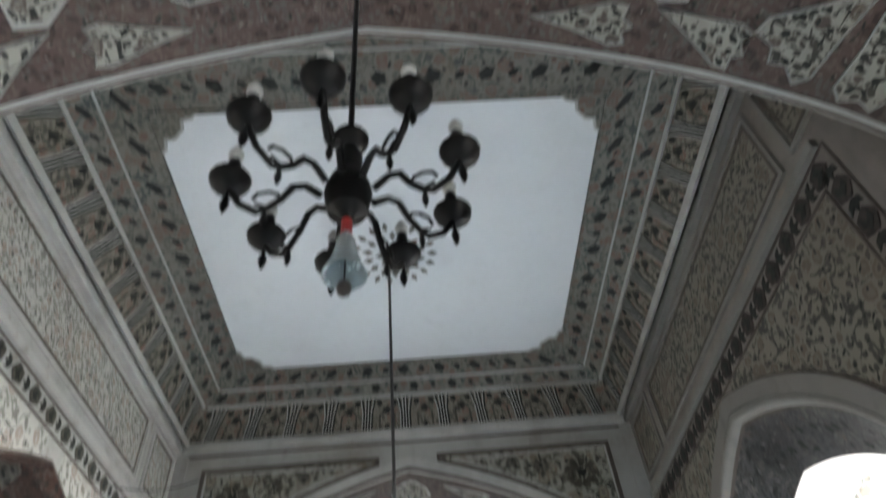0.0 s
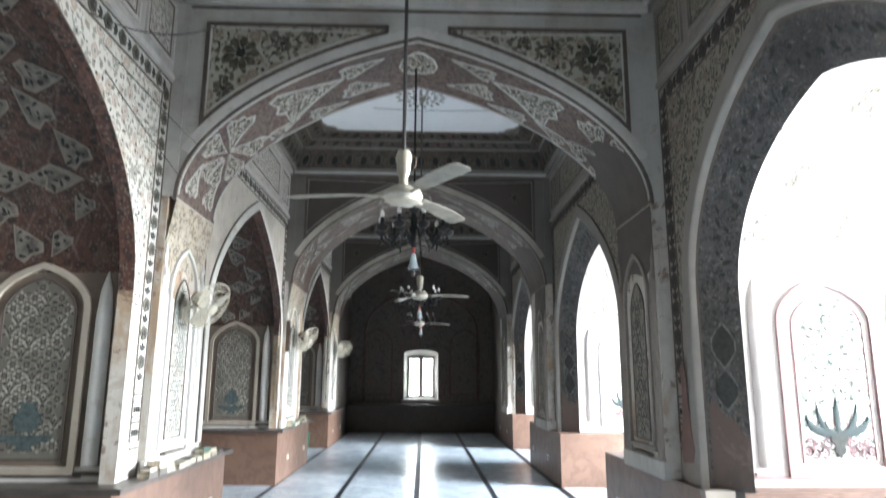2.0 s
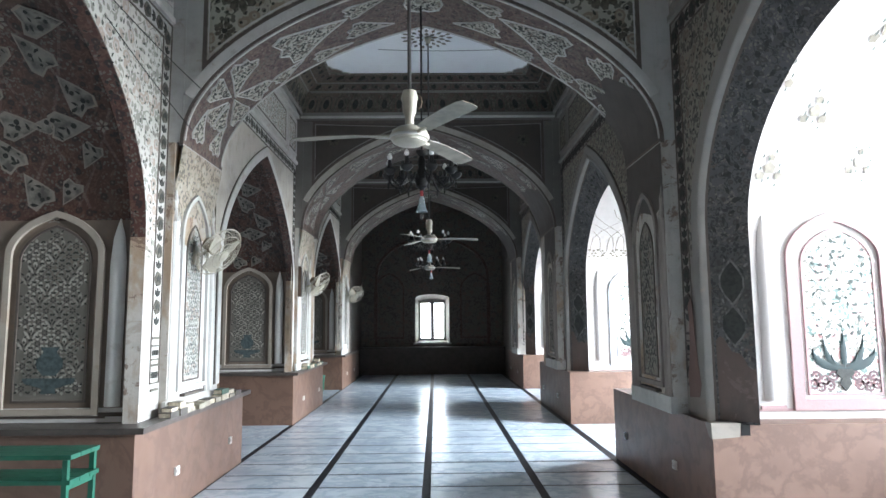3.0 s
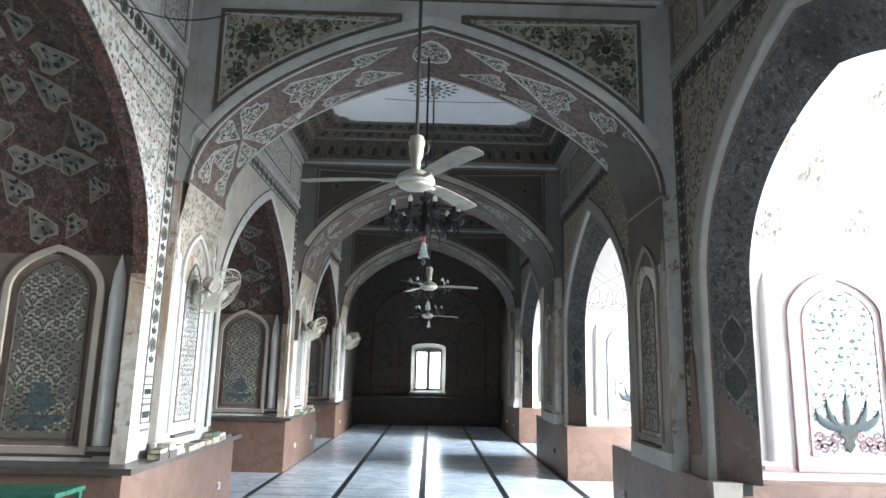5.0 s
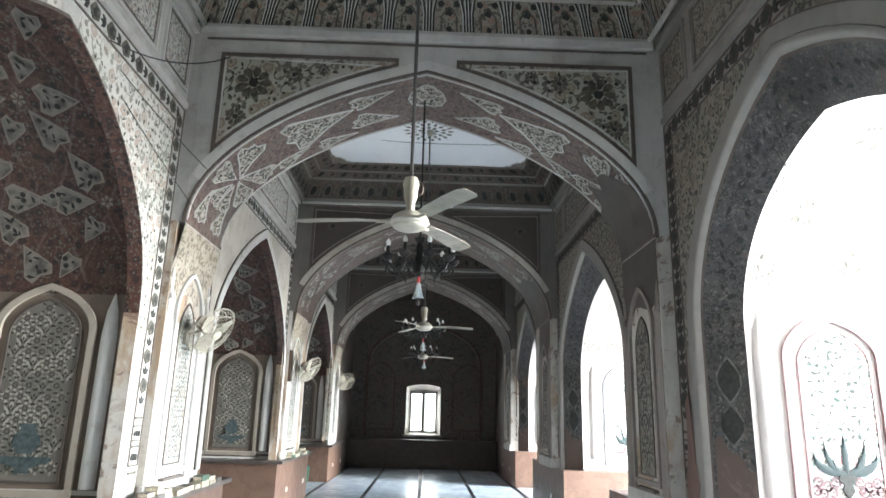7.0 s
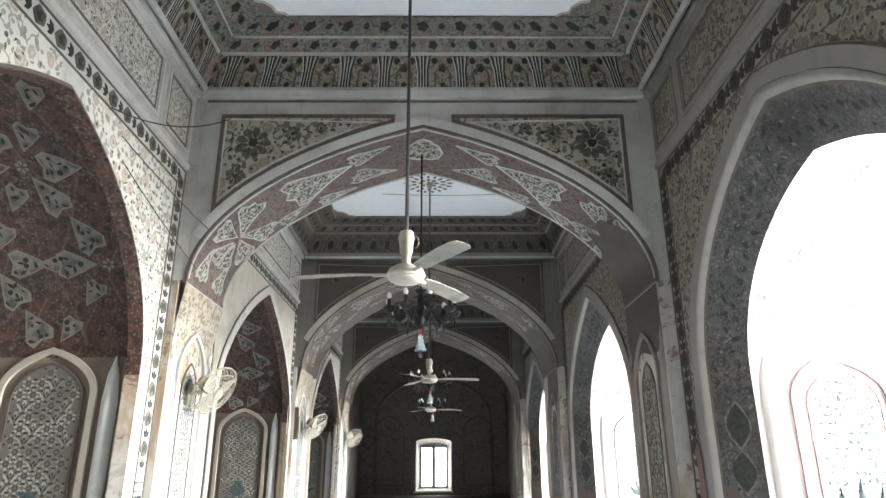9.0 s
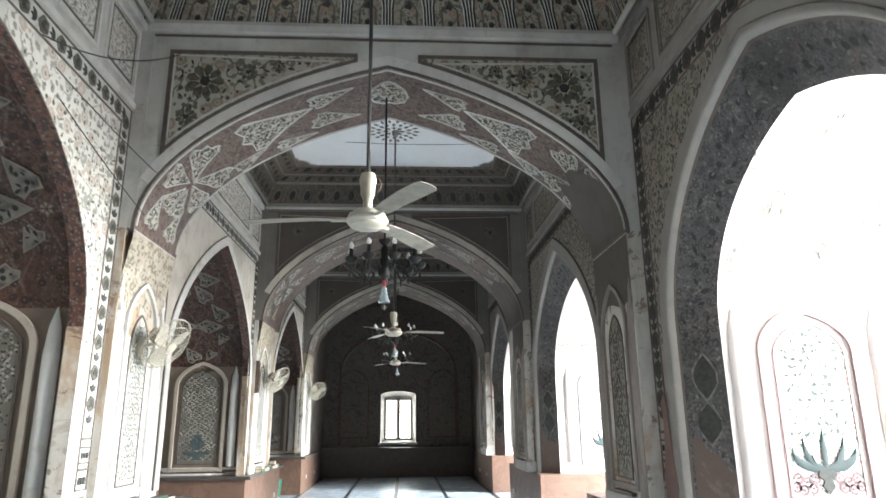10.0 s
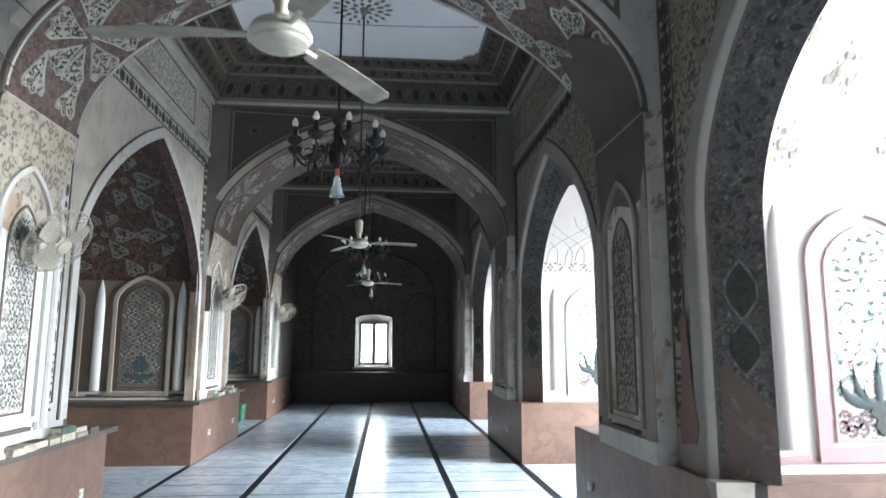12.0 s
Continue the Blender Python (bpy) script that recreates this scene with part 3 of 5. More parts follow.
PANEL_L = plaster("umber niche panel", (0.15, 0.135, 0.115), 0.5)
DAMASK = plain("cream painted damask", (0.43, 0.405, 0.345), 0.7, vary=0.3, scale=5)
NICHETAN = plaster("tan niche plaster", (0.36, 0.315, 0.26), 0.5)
AISLE = plaster("mottled brown plaster", (0.17, 0.13, 0.10), 0.7)
PANEL_R = floral("light floral niche panel", (0.60, 0.585, 0.55), (0.09, 0.14, 0.12), (0.34, 0.18, 0.17), 0.7, 0.12)


def dress_side_wall(wall, s, mid, bay):
    shift, HALF_S, SIDE_K = side_arch(bay)
    full = mid
    mid = mid + shift

    def place(u, v, off):
        return (s * (W - off), u, v)
    front = [(mid + u, z) for u, z in arch_line(HALF_S, SPRING_S, APEX_S, SIDE_K, 40, PLINTH + 0.2)]
    t = THICK if s > 0 else THIN
    # lining of the arch: dips towards the chamber
    splay = 0.25 if s > 0 else 0.012
    inner = arch_line(HALF_S - splay, SPRING_S - (0.05 if s > 0 else 0), APEX_S - (0.44 if s > 0 else 0.02), (0.22 if bay < 2 else 0.24) if s > 0 else SIDE_K, 40, PLINTH)
    outer = arch_line(HALF_S - 0.006, SPRING_S, APEX_S - 0.006, SIDE_K, 40, PLINTH)
    behind = arch_line(HALF_S + 0.12, SPRING_S, APEX_S + 0.3, SIDE_K, 40, PLINTH)
    rings = [[(s * (W - 0.024), mid + a, z), (s * (W + t + 0.012), mid + b, zz), (s * (W + t + 0.03), mid + d, zd)] for (a, z), (b, zz), (d, zd) in zip(outer, inner, behind)]
    if s > 0:
        def between(a, b, q, out):
            p, r = Vector(a), Vector(b)
            return tuple(p + (r - p) * q + Vector((-out * s, 0, -out * 0.5)))
        roll = [[r[0]] + [between(r[0], r[1], 0.18 * i / 5, 0.022 * math.sin(math.pi * i / 5)) for i in range(1, 6)] for r in rings]
        part("arch_roll", Shape().loft(roll, False), ROLL, wall, "rounded blue-grey moulding inside the arch", 60)
        part("roll_line", Shape().loft([[between(r[0], r[1], 0.18, 0.004), between(r[0], r[1], 0.23, 0.004)] for r in rings], False), LINE, wall)
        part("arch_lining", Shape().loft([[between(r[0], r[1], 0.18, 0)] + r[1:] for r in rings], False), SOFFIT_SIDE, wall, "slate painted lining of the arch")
        count = len(rings) - 1
        along = [0.0]
        for r, q in zip(rings, rings[1:]):
            along.append(along[-1] + (Vector(q[1]) - Vector(r[1])).length)

        def on_slate(u, v, off):
            i = min(max(sum(1 for a in along if a <= u) - 1, 0), count - 1)
            f = (u - along[i]) / (along[i + 1] - along[i])
            a, b = (Vector(between(rings[i + d][0], rings[i + d][1], 0.26 + 0.72 * v, 0)) for d in (0, 1))
            p = a + (b - a) * f
            return tuple(p + (Vector((p.x - 0.5, mid, 2.0)) - p).normalized() * off)
        sheet = [(0.05, 0.02), (along[-1] - 0.05, 0.02), (along[-1] - 0.05, 0.98), (0.05, 0.98)]
        darks = leafy(sheet, on_slate, 0.10, 21 + bay, 0.007, 1.0, 3.2, 1.05, 0.2)
        pales = leafy(sheet, on_slate, 0.055, 41 + bay, 0.010, 1.0, 3.2, 1.75, 0.2)
        r = random.Random(bay)
        for u in (0.72, 1.05, along[-1] - 1.05, along[-1] - 0.72):
            tall = r.uniform(0.09, 0.12)
            shape = [(tall * math.cos(k * 0.628) * (1 if k % 5 else 1.35), 0.30 * math.sin(k * 0.628)) for k in range(10)]
            darks.add([on_slate(u + p, 0.5 + q, 0.012) for p, q in shape], [tuple(range(10))])
            for k in range(10):
                (p, q), (p2, q2) = shape[k], shape[(k + 1) % 10]
                if r.random() < 0.7:
                    pales.add([on_slate(u + p * 1.16, 0.5 + q * 1.16, 0.011), on_slate(u + p2 * 1.16, 0.5 + q2 * 1.16, 0.011), on_slate(u + p2, 0.5 + q2, 0.011), on_slate(u + p, 0.5 + q, 0.011)], [(0, 1, 2, 3)])
        r = random.Random(5 + bay)
        end = along[-1] - 0.01
        foot = [(i / 24, end - 0.5 - 0.09 * math.sin(i * 0.17 + bay) - 0.03 * math.sin(i * 0.5) - 0.012 * r.random()) for i in range(25)]
        part("worn_foot", Shape().loft([[on_slate(a + (end - a) * j / 5, v, 0.014) for j in range(6)] for v, a in foot], False), WORN, wall, "bare brown plaster low on the lining")
        tagged(part("lining_medallions", darks, LEAF, wall, "black painted medallions and petals on the lining"), kind="stuff")
        tagged(part("lining_petals", pales, GREYPETAL, wall, "pale grey outlines and petals on the lining"), kind="stuff")
    else:
        part("arch_lining", Shape().loft(rings[1:-1], False), REDVAULT, wall, "dark red painted lining of the arch")
        last = len(rings) - 3

        def on_lining(u, v, off):
            k = min(max(u, 0.0), 0.999) * last
            i = int(k)
            a, b = (Vector(rings[i + 1 + d][0]) * (1 - v) + Vector(rings[i + 1 + d][1]) * v for d in (0, 1))
            p = a + (b - a) * (k - i)
            return tuple(p + (Vector((p.x, mid, 2.2)) - p).normalized() * off)
        sheet = [(0.0, 0.0), (1.0, 0.0), (1.0, 1.0), (0.0, 1.0)]
        tagged(part("lining_leaves", leafy(sheet, on_lining, 0.06, 4 + bay, 0.006, 0.22, 8.5, 1.5, 0.05), LEAF, wall, "black leaves along the arch lining"), kind="stuff")
        part("jamb_plaster", Shape().loft(rings[:2], False), WEATHERED, wall, "peeling plaster on the jamb")
        part("jamb_plaster", Shape().loft(rings[-2:], False), WEATHERED, wall, "peeling plaster on the jamb")
    # plain moulding round the arch, with dark lines on both edges
    def grown(g):
        return [(mid + u, z) for u, z in arch_line(HALF_S + g, SPRING_S, APEX_S + g * 1.1, SIDE_K, 40, PLINTH + 0.16)]
    near_left = s < 0 and bay < 2
    if near_left:
        lines = Shape().band(grown(0.012), 0.024, place, 0.014)
    else:
        part("arch_moulding", Shape().band(grown(0.055), 0.11, place, 0.022), MOULD if s < 0 else ROLL, wall)
        lines = Shape().band(grown(0.118), 0.014, place, 0.012)
    # leaf border: up the pier edge, along the wall below the upper zone
    y0, y1, zc = EDGES[bay][0] + 0.02, EDGES[bay][1] - 0.02, 4.10
    ya, yb = max(y0 + 0.09, mid - HALF_S - 0.32), min(y1 - 0.09, mid + HALF_S + 0.32)
    run = [(yb, PLINTH + 0.75), (yb, zc), (ya, zc), (ya, PLINTH + 0.75)]
    leaves, blossoms = Shape(), Shape()
    strip_of_leaves(leaves, blossoms, run, place, 0.115, 0.074 if s < 0 else 0.09)
    for yy in (ya, yb):
        for z, h in ((PLINTH + 0.24, 0.02), (PLINTH + 0.30, 0.012), (PLINTH + 0.44, 0.02), (PLINTH + 0.49, 0.012), (PLINTH + 0.60, 0.014), (PLINTH + 0.66, 0.02)):
            blossoms.slab([(yy - 0.07, z), (yy + 0.07, z), (yy + 0.07, z + h), (yy - 0.07, z + h)], place, 0.009)
        for d in (-0.04, 0.0, 0.04):
            leaves.slab([(yy + d + 0.016 * math.cos(i), PLINTH + 0.37 + 0.03 * math.sin(i)) for i in range(6)], place, 0.009)
            leaves.slab([(yy + d + 0.012 * math.cos(i), PLINTH + 0.55 + 0.025 * math.sin(i)) for i in range(6)], place, 0.009)
    tagged(part("blossom_border", blossoms, OLIVE if s < 0 else UMBER, wall, "painted round blossoms of the border"), kind="stuff")
    tagged(part("leaf_border", leaves, LEAF, wall, "painted acanthus leaf border"), kind="stuff")
    for g in (-0.085, 0.085):
        lines.band([(yb + g, PLINTH + 0.3), (yb + g, zc + g), (ya - g, zc + g), (ya - g, PLINTH + 0.3)], 0.014, place, 0.008)
    part("painted_lines", lines, LINE, wall)
    # right side: mouldings and upper panels use the shade-darkened copies
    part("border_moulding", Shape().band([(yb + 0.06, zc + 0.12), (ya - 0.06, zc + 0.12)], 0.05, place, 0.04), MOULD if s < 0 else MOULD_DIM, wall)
    # floral spandrels inside the border
    for e in (-1, 1):
        edge = yb - 0.1 if e > 0 else ya + 0.1
        pts = [(mid + e * u, z) for u, z in arch_line(HALF_S + (0.028 if near_left else 0.135), SPRING_S, APEX_S + (0.03 if near_left else 0.14), SIDE_K, 40) if 0.0 <= u]
        pts = [p for p in pts if p[1] < zc - 0.1 and (p[0] - edge) * e < 0]
        k = Shape()
        # fill upward from the arch to the border, and sideways below the springing
        k.loft([[place(y, z, 0.005), place(y, zc - 0.1, 0.005)] for y, z in pts], False)
        low = pts[-1]
        if (edge - low[0]) * e > 0.01:
            k.add([place(low[0], PLINTH + 1.3, 0.005), place(edge, PLINTH + 1.3, 0.005), place(edge, zc - 0.1, 0.005), place(low[0], zc - 0.1, 0.005)], [(0, 1, 2, 3)])
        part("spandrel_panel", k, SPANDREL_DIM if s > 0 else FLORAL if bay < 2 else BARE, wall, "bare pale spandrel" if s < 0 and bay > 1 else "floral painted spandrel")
        outline = [(edge, PLINTH + 1.3), (edge, zc - 0.1)] + [(p[0], p[1]) for p in pts] + ([(low[0], PLINTH + 1.3)] if (edge - low[0]) * e > 0.01 else [])
        if s < 0 and bay > 1:
            continue
        tagged(part("painted_leaves", leafy(outline, place, 0.056, bay * 7 + e, 0.008, gap=1.4), GREYLEAF if s < 0 else LEAF, wall, "scattered painted leaves"), kind="stuff")
    # upper zone: one long framed panel between two short ones
    a, b = y0 + 0.06, y1 - 0.05
    for u0, u1 in ((a, a + 0.55), (a + 0.7, b - 0.7), (b - 0.55, b)):
        box = [(u0, 4.36), (u1, 4.36), (u1, 4.92), (u0, 4.92)]
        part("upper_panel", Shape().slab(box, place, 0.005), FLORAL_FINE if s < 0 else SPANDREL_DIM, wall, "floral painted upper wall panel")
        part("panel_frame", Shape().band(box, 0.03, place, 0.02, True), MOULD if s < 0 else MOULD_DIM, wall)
        if bay in (1, 2):
            tagged(part("painted_leaves", leafy([(u0 + 0.07, 4.42), (u1 - 0.07, 4.42), (u1 - 0.07, 4.86), (u0 + 0.07, 4.86)], place, 0.05, bay + int(u0 * 10), 0.008), GREYLEAF, wall, "scattered painted leaves"), kind="stuff")
        small = [(u0 + 0.045, 4.405), (u1 - 0.045, 4.405), (u1 - 0.045, 4.875), (u0 + 0.045, 4.875)]
        part("panel_line", Shape().band(small, 0.022, place, 0.008, True), LINE, wall)
    part("cornice", Shape().band([(y0, CORNICE - 0.02), (y1, CORNICE - 0.02)], 0.07, place, 0.05), MOULD if s < 0 else MOULD_DIM, wall)


def dress_arch(wall, c, grow, behind):
    y = c - FRONT
    # far arches: plainer panel, colours darkened for the dim bays
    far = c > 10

    def face(u, v, off):
        return (u, y - off, v)

    def line(g, n=48, foot=None):
        return arch_line(HALF_T + g, SPRING_T, APEX_T + grow + g, TRANS_K, n, foot)
    trimmed = [p for p in line(0.065) if abs(p[0]) < HALF_T - 0.01]
    part("arch_moulding", Shape().band(trimmed, 0.09, face, 0.022), BARE if far else MOULD, wall)
    dark = Shape().band([p for p in line(0.006)], 0.03, face, 0.012)
    # spandrels with floral painting
    x1, top = 1.93, 4.79 + grow
    for e in (-1, 1):
        g = 0.135
        pts = [(e * u, z) for u, z in line(g) if 0.05 <= u <= x1 - 0.02 and z < top - 0.03]
        pts = [(e * x1, arch(x1, HALF_T + g, SPRING_T, APEX_T + grow + g, TRANS_K))] + pts[::-1]
        k = Shape().loft([[face(u, z, 0.006), face(u, top, 0.006)] for u, z in pts], False)
        part("spandrel_panel", k, SHADE_BROWN if far else SPANDREL, wall, "plain brown spandrel darkened for far bays" if far else "dark floral painted spandrel")
        ring = pts + [(pts[-1][0], top), (e * x1, top)]
        dark.band(ring, 0.034, face, 0.018, True)
        small = [(e * (abs(u) - 0.03 if abs(u) > x1 - 0.05 else abs(u) + 0.02), z + (0.035 if z < top - 0.01 else -0.032)) for u, z in ring if abs(u) > 0.3]
        part("spandrel_line", Shape().band(small, 0.016, face, 0.014, True), MOULD_DIM if far else MOULD, wall)
        blooms, hearts = Shape(), Shape()
        for u, z, rad in ((1.6, 4.48, 0.11),) if far else ((1.62, 4.50, 0.165), (1.25, 4.60, 0.085), (1.76, 4.15, 0.09), (0.98, 4.66, 0.06)):
            rosette(blooms, hearts, e * u, z + grow, rad, face, 0.012)
        tagged(part("painted_blossoms", blooms, OLIVE, wall, "large olive painted rosettes"), kind="stuff")
        tagged(part("blossom_hearts", hearts, LEAF, wall, "dark hearts of the rosettes"), kind="stuff")
        if far:
            continue
        tagged(part("painted_leaves", leafy([(u * 0.985, z + 0.05) if z < top - 0.01 else (u * 0.985, z - 0.04) for u, z in ring if abs(u) > 0.25], face, 0.072, int(c * 3) + e, 0.009, gap=1.3), LEAF, wall, "scattered dark painted leaves"), kind="stuff")
    part("painted_lines", dark, LINE, wall)
    part("cornice", Shape().band([(-HALF_T - 0.05, CORNICE - 0.02), (HALF_T + 0.05, CORNICE - 0.02)], 0.03 if far else 0.07, face, 0.05), MOULD, wall)
    part("cornice_line", Shape().band([(-HALF_T, CORNICE - 0.085), (HALF_T, CORNICE - 0.085)], 0.016, face, 0.014), LINE, wall)

    # soffit lining with kite-shaped medallions
    def under(u, v, off):
        x = HALF_T * math.sin(u * math.pi / 2)
        d = 0.01
        z = arch(x, HALF_T, SPRING_T, APEX_T + grow, TRANS_K)
        xa, xb = max(x - d, -HALF_T), min(x + d, HALF_T)
        za, zb = (arch(q, HALF_T, SPRING_T, APEX_T + grow, TRANS_K) for q in (xa, xb))
        nx, nz = zb - za, -(xb - xa)
        k = math.hypot(nx, nz)
        return (x + nx / k * off, y + 0.01 + v, z + nz / k * off)
    deep = FRONT + behind - 0.02
    part("soffit", Shape().loft([[under(-0.995 + 1.99 * i / 60, v, 0.006) for v in (0, deep)] for i in range(61)], False), SOFFIT, wall, "maroon painted underside of the arch")
    for v in (0.02, deep - 0.03):
        part("soffit_line", Shape().band([(-0.98 + 1.96 * i / 60, v) for i in range(61)], 0.022, under, 0.014), MOULD_DIM if far else MOULD, wall)
    kites, edges, sprigs = Shape(), Shape(), Shape()
    ARC = 1 / 2.75

    def lay(poly):
        # split each edge, so that the piece follows the curve
        fine = []
        for i, p in enumerate(poly):
            q = poly[(i + 1) % len(poly)]
            fine += [(p[0] + (q[0] - p[0]) * t / 4, p[1] + (q[1] - p[1]) * t / 4) for t in range(4)]
        mu, mv = sum(p[0] for p in fine) / len(fine), sum(p[1] for p in fine) / len(fine)
        rings = [[under(mu + (u - mu) * t, mv + (v - mv) * t, 0.012) for u, v in fine] for t in (0.05, 0.35, 0.7, 1.0)]
        kites.loft(rings, True)
        ring_out = [(mu + (u - mu) * 1.06, mv + (v - mv) * 1.06) for u, v in fine]
        for (a, b), (p, q), (a2, b2), (p2, q2) in zip(fine, fine[1:] + fine[:1], ring_out, ring_out[1:] + ring_out[:1]):
            edges.add([under(a, b, 0.012), under(a2, b2, 0.02), under(p2, q2, 0.02), under(p, q, 0.012)], [(0, 1, 2, 3)])
            edges.add([under(a2, b2, 0.02), under(mu + (a2 - mu) * 1.04, mv + (b2 - mv) * 1.04, 0.006), under(mu + (p2 - mu) * 1.04, mv + (q2 - mv) * 1.04, 0.006), under(p2, q2, 0.02)], [(0, 1, 2, 3)])
        lv = leafy(poly, under, 0.06, int(mu * 100) + int(mv * 37), 0.016, ARC, 1.0, 0.95, 0.3)
        sprigs.add(lv.v, lv.f)
    def drop(along, v, turn, length, wide):
        """A teardrop outline with a notched head, in metres along the arch and across it."""
        a = radians(turn)
        out = [(0.64, 0.0), (0.2, 0.22), (-0.18, 0.46), (-0.34, 0.40), (-0.30, 0.15), (-0.40, 0.0), (-0.30, -0.15), (-0.34, -0.40), (-0.18, -0.46), (0.2, -0.22)]
        pts = []
        for p, q in out:
            x, w = p * length * 1.12, q * wide * 1.38
            pts.append(((along + math.cos(a) * x - math.sin(a) * w) * ARC, min(max((v + math.sin(a) * x + math.cos(a) * w), 0.06), deep - 0.07)))
        return pts
    drops = [(0.50, 0.25, 195, 0.30, 0.17), (0.50, 0.66, 160, 0.34, 0.2), (1.02, 0.42, 190, 0.52, 0.44), (0.86, 0.86, 178, 0.3, 0.14), (1.3, 0.84, 200, 0.3, 0.15)]
    drops += [(1.86 + 0.33 * math.cos(radians(q)), 0.52 + 0.30 * math.sin(radians(q)), q + 180, ln, wd) for q, ln, wd in ((20, 0.30, 0.2), (75, 0.34, 0.24), (130, 0.40, 0.22), (230, 0.42, 0.24), (285, 0.33, 0.22), (340, 0.30, 0.19))]
    drops += [(2.46, 0.28, 184, 0.36, 0.2), (2.46, 0.74, 176, 0.36, 0.2)]
    for e in (-1, 1):
        for row in drops:
            lay([(e * u, v) for u, v in drop(*row)])
    lay([(0.055 * math.cos(i * math.pi / 5), 0.42 * deep + 0.2 * deep * math.sin(i * math.pi / 5)) for i in range(10)])
    r = random.Random(int(c * 7))
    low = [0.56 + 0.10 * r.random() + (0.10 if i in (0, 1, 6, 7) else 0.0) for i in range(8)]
    # bare haunch on the right only; its tone also holds that side's shade
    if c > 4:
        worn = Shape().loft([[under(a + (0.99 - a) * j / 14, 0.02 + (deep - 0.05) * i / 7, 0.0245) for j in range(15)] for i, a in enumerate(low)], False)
        part("worn_plaster", worn, SHADE_BROWN, wall, "dark brown haunch where the painting has worn away")
    field = [(-0.95, 0.07), (0.95, 0.07), (0.95, deep - 0.08), (-0.95, deep - 0.08)]
    for mat, seed, size, gap, words in ((OLIVE, 5, 0.04, 2.0, "small olive sprigs between the medallions"), (LEAF, 9, 0.036, 2.3, "small black leaves between the medallions"), (BUFF, 13, 0.028, 2.6, "small pale petals between the medallions")):
        tagged(part("soffit_sprigs", leafy(field, under, size, seed + int(c), 0.009, ARC, 1.0, gap), mat, wall, words), kind="stuff")
    tagged(part("medallions", kites, MEDAL, wall, "cream floral kite-shaped medallions"), kind="stuff")
    tagged(part("medallion_leaves", sprigs, LEAF, wall, "dark painted leaves on the medallions"), kind="stuff")
    tagged(part("medallion_edges", edges, MOULD_DIM if far else MOULD, wall, "raised cream outlines of the medallions"), kind="stuff")


def dress_pier(wall, s, c):
    """The nave face of a pier: blind pointed niche, slim shafts and a base."""
    y0, y1 = c - FRONT, c + BACK
    hx = HALF_T if s > 0 else LEFT_PIER
    m = (y0 + y1) / 2

    def place(u, v, off):
        return (s * (hx - off), u, v)
    part("base_block", Shape().box(s * (hx - 0.035 if s > 0 else hx - 0.012), s * (hx + 0.02), y0 - 0.03, y1 + 0.03, PLINTH + (0.025 if s < 0 else 0), PLINTH + 0.14), MOULD if s < 0 else WHITE, wall)
    # left only: whitewash that also stands for light falling on the lower pier
    part("whitewash", Shape().slab([(y0 + 0.01, PLINTH + 0.12), (y1 - 0.01, PLINTH + 0.12), (y1 - 0.01, 2.28), (m + 0.2, 2.36), (m - 0.1, 2.25), (y0 + 0.01, 2.33)], place, 0.003), WASH if s < 0 else WEATHERED, wall, "lower pier whitewash with the court light in its tone" if s < 0 else "weathered plaster on the lower pier")
    outer = pointed(m, PLINTH + 0.22, 0.33, 1.75, 0.42)
    inner = pointed(m, PLINTH + 0.28, 0.19, 1.42, 0.3)
    # right frames, panel and shafts are shade-darkened; the left ones stay bright
    part("niche_frame", Shape().band(outer, 0.04, place, 0.03, True), MOULD if s < 0 else WHITE_SHADED, wall)
    part("niche_panel", Shape().slab(inner, place, 0.006), FLORAL_FINE if s < 0 else SPANDREL_DIM, wall, "small floral painted blind niche")
    part("niche_line", Shape().band(inner, 0.016, place, 0.012, True), LINE, wall)
    tagged(part("painted_leaves", arabesque(pointed(m, PLINTH + 0.30, 0.18, 1.38, 0.29), place, 0.105 if s < 0 else 0.15, 0.009), SLATELEAF if s < 0 else LEAF, wall, "painted leaves in the niche"), kind="stuff")
    for u, top, rad in ((y0 + 0.05, 2.75, 0.036), (y0 + 0.135, 2.55, 0.024), (y1 - 0.135, 2.55, 0.024), (y1 - 0.05, 2.75, 0.036)):
        path = [place(u, PLINTH + 0.14, 0.0), place(u, PLINTH + 0.2, 0.0), place(u, top - 0.3, 0.0), place(u, top - 0.12, 0.0), place(u, top, 0.004)]
        part("corner_shaft", Shape().tube(path, [rad * 1.3, rad, rad, rad * 0.75, 0.003], 10), SHAFT if s < 0 else WHITE_SHADED, wall)
        side = 1 if u < m else -1
        part("shaft_line", Shape().band([(u + side * (rad + 0.012), PLINTH + 0.16), (u + side * (rad + 0.012), top - 0.2)], 0.012, place, 0.006), LINE, wall)
    r = random.Random(int(c * 5) + s)
    foot = [2.36 + 0.22 * r.random() for _ in range(9)] if s < 0 else [2.46 + 0.2 * r.random() for _ in range(9)]
    step = (hx - HALF_T) + 0.004
    cols = []
    for i, z0 in enumerate(foot):
        u = y0 + 0.012 + (y1 - y0 - 0.024) * i / 8
        cols.append([place(u, z0 + (SPRING_T - z0) * j / 8, 0.006 + (step - 0.002) * max(0, j - 3) / 5) for j in range(9)])
    # right panel: worn plaster, darker too for the shaded side
    part("painted_panel", Shape().loft(cols, False), SHADE_BROWN if s > 0 else TANFLORAL, wall, "dark brown worn plaster" if s > 0 else "stained tan floral painting below the arch")


